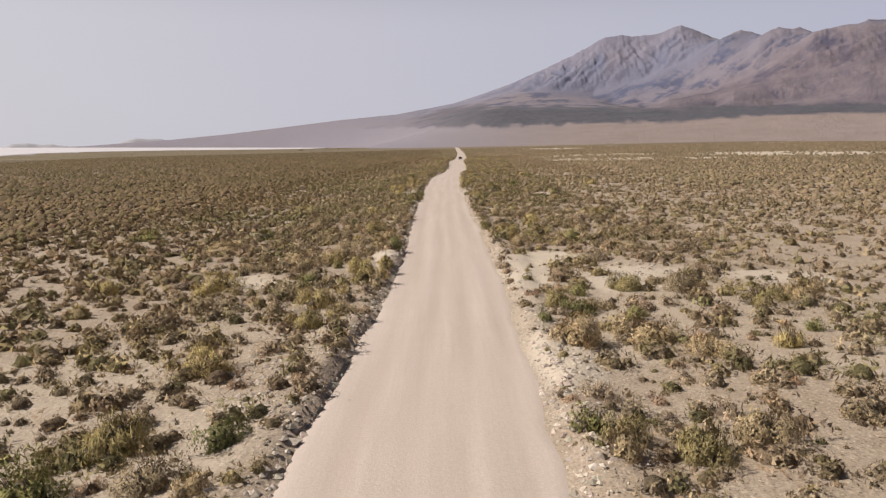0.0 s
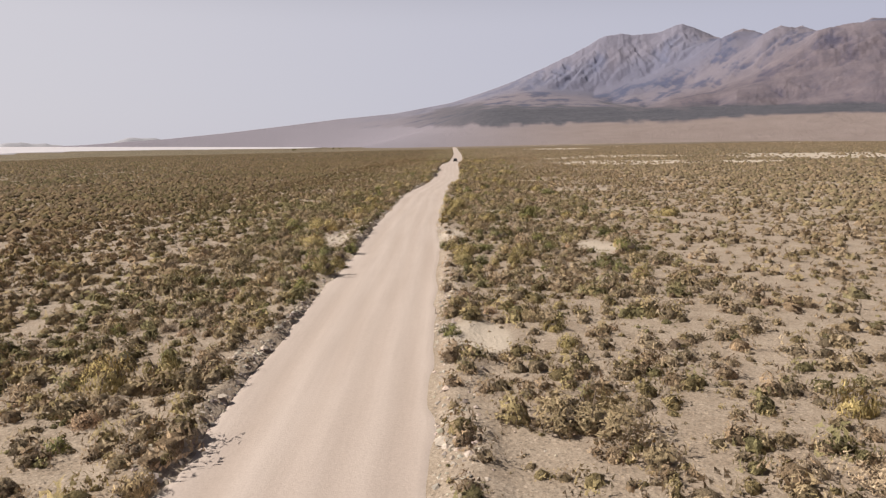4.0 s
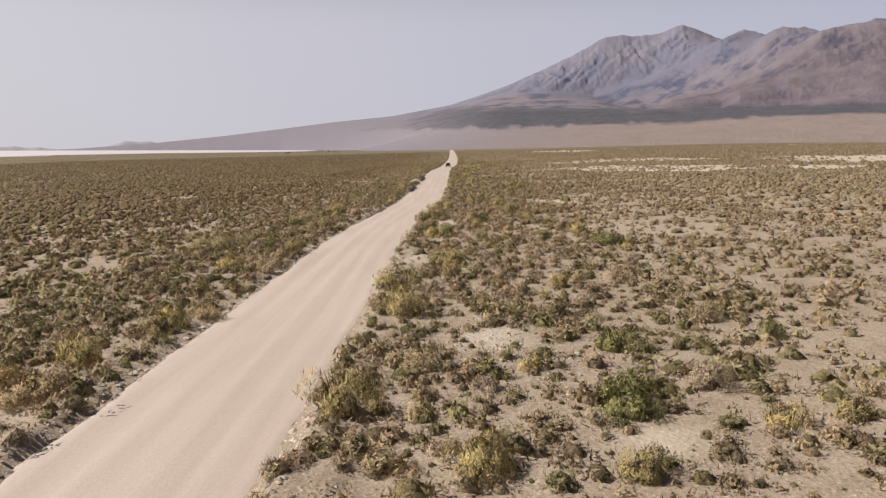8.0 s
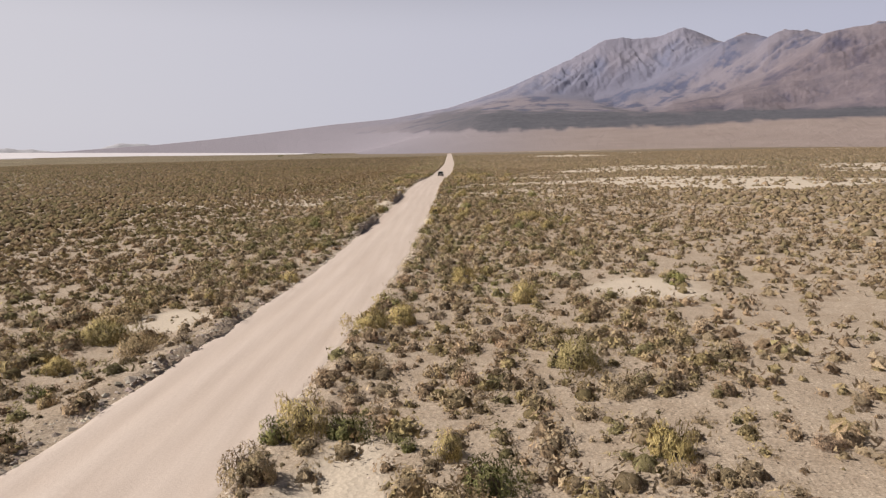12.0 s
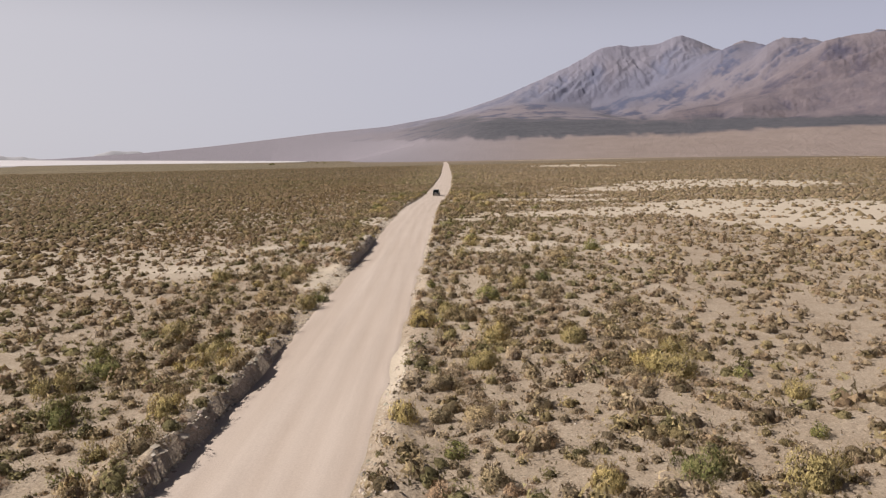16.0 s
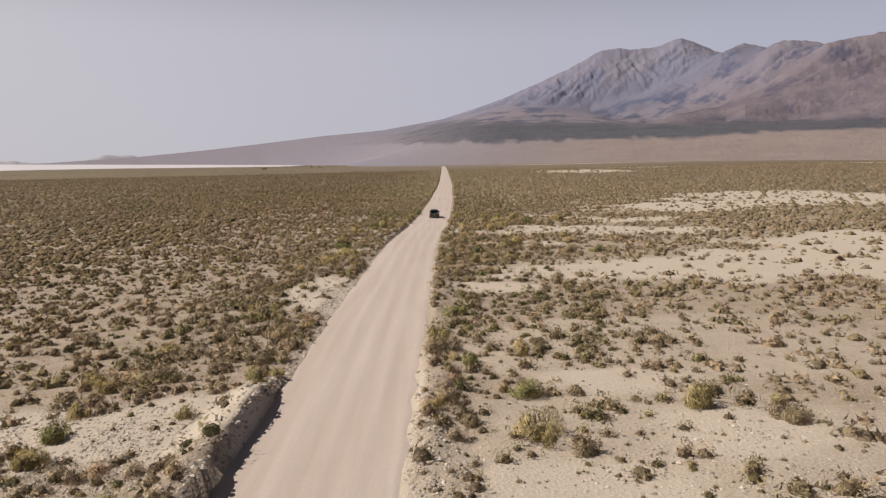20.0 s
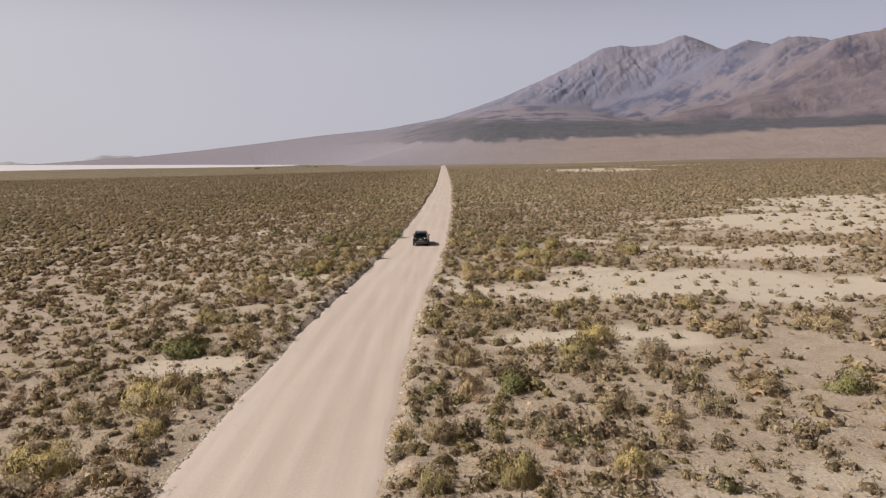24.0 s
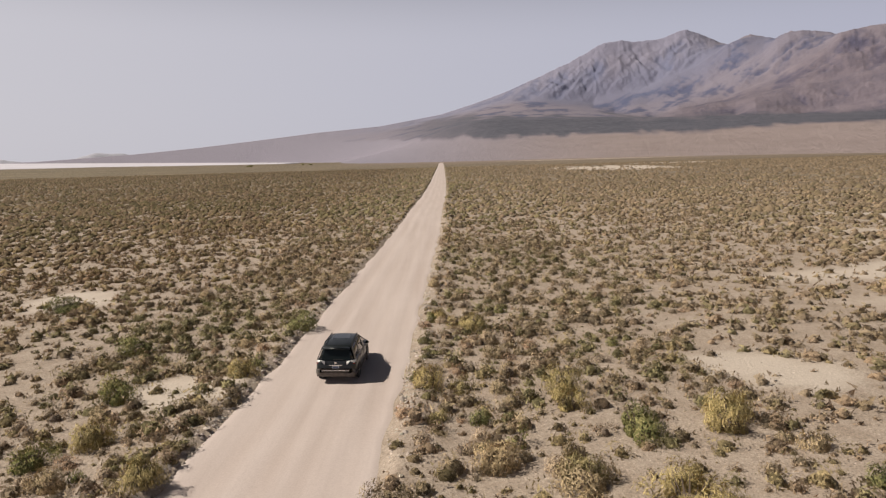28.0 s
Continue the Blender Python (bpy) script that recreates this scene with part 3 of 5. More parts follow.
def build_mountains():
    az = np.concatenate([np.arange(-34, -2, 0.3), np.arange(-2, 37, 0.07), np.arange(37, 64, 0.4)])
    r = np.concatenate([np.linspace(1350, 3000, 24), np.linspace(3008, 4552, 128), np.linspace(4580, 4900, 4)])
    S0 = np.interp(az, SKYLINE_A, SKYLINE_E)
    A, R = np.meshgrid(az, r, indexing="ij")
    F, M = np.interp(A, FAN_A, FAN_E), np.interp(A, FOOT_A, FOOT_E)
    u = np.clip((R - 3000) / 1540, 0, 1)
    sharp = S0[:, None] + 3.0 * (fbm(A * 2.6, 0.3 + 0 * A, 101, 5, 0.62) - 0.5) * smooth(60, 120, S0)[:, None]
    rad = np.radians(A)
    X, Y = R * np.sin(rad), R * np.cos(rad)
    low = (plain(X, Y) - 7.0) / R * 1000 - 1.2
    # from the foot upwards: each spur rises behind the crest of the one before, cut by gullies
    bend = 1.6 * (fbm(A / 4.0, u * 3.0, 105, 3) - 0.5)
    e_mtn, front, r_front, foot = M.copy(), M, 3000.0, np.zeros_like(A)
    crests = [(r0, np.interp(A, a, h, left=0) + 8 * (fbm(A / 2.6, r0 / 100 + 0 * A, 103, 3, 0.5) - 0.5)) for r0, a, h in SPURS[::-1]] + [(4540, sharp)]
    for k, (r0, crest) in enumerate(crests):
        gain = (r0 - 3000) / 1540
        crest = np.maximum(crest, M + (S0[:, None] - M) * (0.52 * gain + 0.48 * gain**2) * (1 - smooth(3, 19, A)))
        crest = np.clip(crest, front, np.maximum(sharp - 0.4 * (r0 < 4540), front))
        v = np.clip((R - r_front) / (r0 - r_front), 0, 1)
        high = smooth(4, 45, crest - front) * np.minimum(1, 50 / np.maximum(crest - front, 1))
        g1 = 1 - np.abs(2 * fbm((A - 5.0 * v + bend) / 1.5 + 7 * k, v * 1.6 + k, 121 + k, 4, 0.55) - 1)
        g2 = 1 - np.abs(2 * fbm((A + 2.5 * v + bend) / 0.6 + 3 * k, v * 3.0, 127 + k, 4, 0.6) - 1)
        rise = v ** 1.15 + high * np.sin(np.pi * v) * (0.24 * (g1 - 0.62) + 0.13 * (g2 - 0.6))
        face = front + (crest - front) * rise - 3.0 * high * smooth(2, 10, front - M) * np.sin(np.pi * np.clip(v / 0.25, 0, 1))
        inside = (R > r_front) & (R <= r0) if k else R <= r0
        e_mtn = np.where(inside, np.minimum(face, crest), e_mtn)
        # high on ridges, low in gullies: feeds the painted light of the faces
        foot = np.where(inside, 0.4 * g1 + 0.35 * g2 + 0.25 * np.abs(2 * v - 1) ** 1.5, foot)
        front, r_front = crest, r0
    # painted light and shade of the slopes, broken up by noise
    slope_light = smooth(0.42, 0.72, foot + 1.0 * (fbm(A / 1.3 - 2 * u, u * 9.0, 117, 5, 0.62) - 0.5))
    e_fan = np.where(R < 2450, low + (F - low) * np.clip((R - 1850) / 600, 0, 1), F + (M - F) * np.clip((R - 2450) / 550, 0, 1))
    e = np.where(R < 3000, e_fan, e_mtn)
    start = np.interp(A, [-34, -22, -13, -4, 4, 12], [4350, 4250, 3900, 3200, 2500, 1900])
    t_low = np.clip((R - start) / (4540 - start), 0, 1)
    e_low = np.where(t_low > 0, low + (sharp - low) * t_low**0.85, low - 3)
    e = e_low + (e - e_low) * smooth(-10, 7, A)
    e = np.where(R > 4545, sharp - (R - 4545) * 0.25, e)
    Z = 7.0 + e * R / 1000
    rise = (e - F) / np.maximum(M - F, 4)
    patch = fbm(A / 0.9, R / 160, 131, 4) - 0.5
    scrub = smooth(-0.1, 0.12, rise + 0.5 * patch) * (1 - smooth(0.9, 1.5, rise + 1.2 * (fbm(A / 1.8 + R / 700, R / 260, 133, 4) - 0.5))) * smooth(-8, 6, A)
    fan = 1 - smooth(-0.1, 0.15, rise + 0.5 * patch)
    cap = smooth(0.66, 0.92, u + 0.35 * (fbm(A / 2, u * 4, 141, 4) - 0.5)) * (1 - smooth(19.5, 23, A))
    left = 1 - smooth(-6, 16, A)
    fan = np.maximum(fan, 1 - smooth(-10, 1, A))
    stain = 0.5 * (fbm(A / 3.0, u * 3.0, 161, 4) - 0.5)
    warm = (1 - smooth(3350, 3750, R + 500 * stain)) * smooth(14, 20, A)
    # mask of the painted blue haze and shade on the rear slopes
    blue_haze = smooth(3750, 4050, R + 400 * stain) * (1 - smooth(4250, 4420, R + 500 * stain)) * smooth(6, 10, A) + 0.35 * smooth(3500, 3700, R) * (1 - smooth(3750, 4050, R)) * smooth(8, 13, A)
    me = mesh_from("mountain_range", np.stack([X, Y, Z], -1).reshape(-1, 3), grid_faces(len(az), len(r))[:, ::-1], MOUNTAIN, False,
                   (("scrub", scrub.ravel()), ("fan", fan.ravel()), ("cap", cap.ravel()), ("left", left.ravel()), ("slope_light", slope_light.ravel()), ("warm", warm.ravel()), ("blue_haze", blue_haze.ravel())))
    tagged(new("mountain_range", me), "purple-brown bare mountains above a wide gravel fan, with haze painted into the colour", "mountain", kind="structure")


def build_far_hills():
    az = np.arange(-64, -14, 0.1)
    r = np.linspace(4740, 4880, 8)
    A, R = np.meshgrid(az, r, indexing="ij")
    v = np.sin(np.clip((R - 4740) / 120, 0, 1) * np.pi / 2)
    crest = -1 + 13 * smooth(0.35, 0.75, fbm(A / 4.0, 0.2 + 0 * A, 151, 5)) * smooth(-66, -56, A) * (1 - smooth(-19, -14.5, A)) + 3 * fbm(A / 1.2, 0.9 + 0 * A, 155, 3)
    e = -3 + (crest + 3) * v
    X, Y = R * np.sin(np.radians(A)), R * np.cos(np.radians(A))
    # pale lavender close to the sky's colour: the haze is painted in
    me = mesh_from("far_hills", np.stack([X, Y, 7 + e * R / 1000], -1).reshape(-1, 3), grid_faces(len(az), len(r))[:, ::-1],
                   plain_material("haze_tinted_far_hills", (0.40, 0.395, 0.45), 1.0, grain=0.04, scale=0.01), False)
    tagged(new("backdrop_hills", me), "very faint pale hills with haze painted into their colour", "hills", kind="structure")


ground_ob = build_ground()
build_road()
build_playa()
build_mountains()
build_far_hills()


# ---- plants ----
def in_road(x, y, margin):
    return np.abs(x - road_x(y)) < half_width(y) + margin


def sprays(count, length, width, seed, lift=0.25, clumps=7, rough=0.35):
    """Fine leafy sprays that fill an uneven dome of radius 1 and height 1: one triangle each."""
    g = np.random.default_rng(seed)
    heads = g.normal(size=(clumps, 3))
    heads[:, 2] = np.abs(heads[:, 2]) * 0.8 + 0.2
    heads /= np.linalg.norm(heads, axis=1)[:, None]
    size = 1 + rough * g.uniform(-1, 0.6, clumps)
    d = g.normal(size=(count, 3))
    d[:, 2] = np.abs(d[:, 2]) * 0.9 + 0.02
    d /= np.linalg.norm(d, axis=1)[:, None]
    own = (d @ heads.T).argmax(1)
    near = (d * heads[own]).sum(1)
    rad = (0.45 + 0.55 * g.uniform(0, 1, count) ** 0.6) * size[own] * (0.62 + 0.38 * near**2)
    p = d * rad[:, None]
    face = d * np.array([1, 1, 0.9]) + 0.38 * g.normal(size=(count, 3))
    face /= np.linalg.norm(face, axis=1)[:, None] + 1e-9
    out = 0.75 * d + 0.45 * g.normal(size=(count, 3))
    out[:, 2] += lift + 0.35
    out -= face * (out * face).sum(1)[:, None]
    out /= np.linalg.norm(out, axis=1)[:, None] + 1e-9
    side = np.cross(out, face)
    side /= np.linalg.norm(side, axis=1)[:, None] + 1e-9
    ln = length * g.uniform(0.6, 1.35, count)[:, None]
    wd = width * g.uniform(0.6, 1.3, count)[:, None]
    v = np.stack([p - side * wd / 2 - out * ln * 0.4, p + side * wd / 2 - out * ln * 0.4, p + out * ln * 0.6], 1)
    v[:, :, 2] = np.maximum(v[:, :, 2], 0.0)
    # the foliage is shaded as round tufts
    n = p - 0.42 * heads[own] * size[own][:, None] + 0.1 * g.normal(size=(count, 3)) + np.array([0, 0, 0.1])
    n /= np.linalg.norm(n, axis=1)[:, None] + 1e-9
    return v.reshape(-1, 3), np.repeat(n, 3, axis=0)


def dome(base, upper, seed, wob=0.28, crown=0):
    """An uneven rounded mass of foliage: rings of points under an apex. Returns points and triangles."""
    g = np.random.default_rng(seed)
    rings = [(base, 0.0, 0.95), (upper, 0.58, 0.80)] + ([(crown, 0.88, 0.42)] if crown else [])
    v, f, start = [], [], []
    for n, z, rad in rings:
        start.append(len(v))
        a0 = g.uniform(0, 6.28)
        for k in range(n):
            q = rad * (1 + wob * g.uniform(-1, 0.7))
            v.append((q * math.cos(a0 + k * 6.2832 / n), q * math.sin(a0 + k * 6.2832 / n), max(0, z * (1 + 0.8 * wob * g.uniform(-1, 0.8)))))
    v.append((g.uniform(-0.2, 0.2), g.uniform(-0.2, 0.2), 1.0))
    for (n, *_), s0, (m, *_), s1 in zip(rings, start, rings[1:], start[1:]):
        # zip two rings together by angle
        i = j = 0
        ang = lambda k, o: (math.atan2(v[o + k][1], v[o + k][0])) % 6.2832
        low = sorted(range(n), key=lambda k: ang(k, s0))
        top = sorted(range(m), key=lambda k: ang(k, s1))
        while i < n or j < m:
            a, b = s0 + low[i % n], s1 + top[j % m]
            if j >= m or (i < n and ang(low[i], s0) <= ang(top[j % m], s1)):
                f.append((a, s0 + low[(i + 1) % n], b))
                i += 1
            else:
                f.append((a, s1 + top[(j + 1) % m], b))
                j += 1
    n, s0 = rings[-1][0], start[-1]
    order = sorted(range(n), key=lambda k: math.atan2(v[s0 + k][1], v[s0 + k][0]))
    for k in range(n):
        f.append((s0 + order[k], s0 + order[(k + 1) % n], len(v) - 1))
    return np.array(v), np.array(f)


def bush_form(core, blades, shrink=1.0, core_shade=0.5):
    """A dense twiggy core with loose sprays over it: points, triangles, normals and tone of the points. The core's
    lowered tone is painted inner shade.
    """
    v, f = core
    # core points get a darker tint, shade put into the colour
    tone = np.concatenate([np.full(len(v), core_shade), np.ones(len(blades[0]))])
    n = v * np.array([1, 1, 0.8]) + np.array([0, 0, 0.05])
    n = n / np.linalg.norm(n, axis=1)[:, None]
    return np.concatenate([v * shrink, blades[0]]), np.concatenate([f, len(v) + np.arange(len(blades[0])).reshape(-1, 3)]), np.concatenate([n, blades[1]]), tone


def stems_mesh(seed):
    """Bare woody stems that fan out of one root, and a dark core for the dense twigs and the shade between them."""
    g = np.random.default_rng(seed)
    vs = [np.array([0.05 * math.cos(b), 0.05 * math.sin(b), -0.08]) for b in (0, 2.094, 4.189)]
    fs = []
    for k in range(9):
        a, lean, h = g.uniform(0, 6.28), g.uniform(0.25, 0.75), g.uniform(0.55, 0.95)
        vs.append(np.array([math.cos(a) * lean, math.sin(a) * lean, h]))
        n = len(vs) - 1
        fs += [(0, 1, n), (1, 2, n), (2, 0, n)]
    v, f = dome(9, 7, seed + 50, 0.45, 4)
    return mesh_from("woody_stem", np.concatenate([np.array(vs), v * np.array([0.45, 0.45, 0.52])]), np.concatenate([np.array(fs), f + len(vs)]), WOOD)


# kind: height to radius, spray length, width, lift, label
SHAPES = {
    "sagebrush": (0.85, 0.26, 0.095, 0.25, "dense olive-grey sagebrush on sandy soil"),
    "rabbitbrush": (1.0, 0.33, 0.075, 0.6, "yellow-green rabbitbrush with feathery upright sprays"),
    "greasewood": (0.95, 0.24, 0.10, 0.35, "dark green greasewood bush on sandy soil"),
    "saltbush": (0.8, 0.22, 0.085, 0.2, "pale grey-brown rounded saltbush on sandy soil"),
    "dry_shrub": (0.75, 0.24, 0.07, 0.25, "reddish-brown dried-out low shrub"),
}
MASTER = {}
for i, (kind, (tall, ln, wd, lift, label)) in enumerate(SHAPES.items()):
    MASTER[kind] = []
    for v in range(8):
        count, fine = (2100, 1.0) if v > 3 else (850, 1.45)      # the last four are for tall bushes
        verts, normals = sprays(count, ln * 0.62 * fine, wd * 0.62 * fine, 300 + 10 * i + v, lift, 5 + v % 4 + (3 if v > 3 else 0), 0.6)
        me = mesh_from(kind, verts, np.arange(len(verts)).reshape(-1, 3), SHRUB_MATS[kind], False, normals=normals)
        MASTER[kind].append((me, stems_mesh(400 + 10 * i + v)))

taken = []
seen_first = {}


def plant(kind, x, y, r):
    """One shrub that stands on the ground."""
    tall, label = SHAPES[kind][0], SHAPES[kind][4]
    z = float(ground_z(x, y)) - 0.03
    h = min(r, 0.9) * tall * rng.uniform(1.0, 1.4)
    m = Matrix.LocRotScale((x, y, z), Euler((0, 0, rng.uniform(0, 6.28))), (r, r * rng.uniform(0.85, 1.1), h))
    v = int(rng.integers(4)) + (4 if r > 0.7 else 0)
    if (kind, v) not in seen_first:
        me, stem = MASTER[kind][v]
        ob = tagged(new(kind, me), label, "shrub", group="desert shrubs beside the road")
        child = new("woody_stem", stem)
        child.parent = ob
        ob.matrix_basis = m
        seen_first[kind, v] = ob
    else:
        first = seen_first[kind, v]
        keep = first.scale.copy()
        first.scale = (1, 1, 1)
        copy_thing(first, m)
        first.scale = keep
    taken.append((x, y, r))


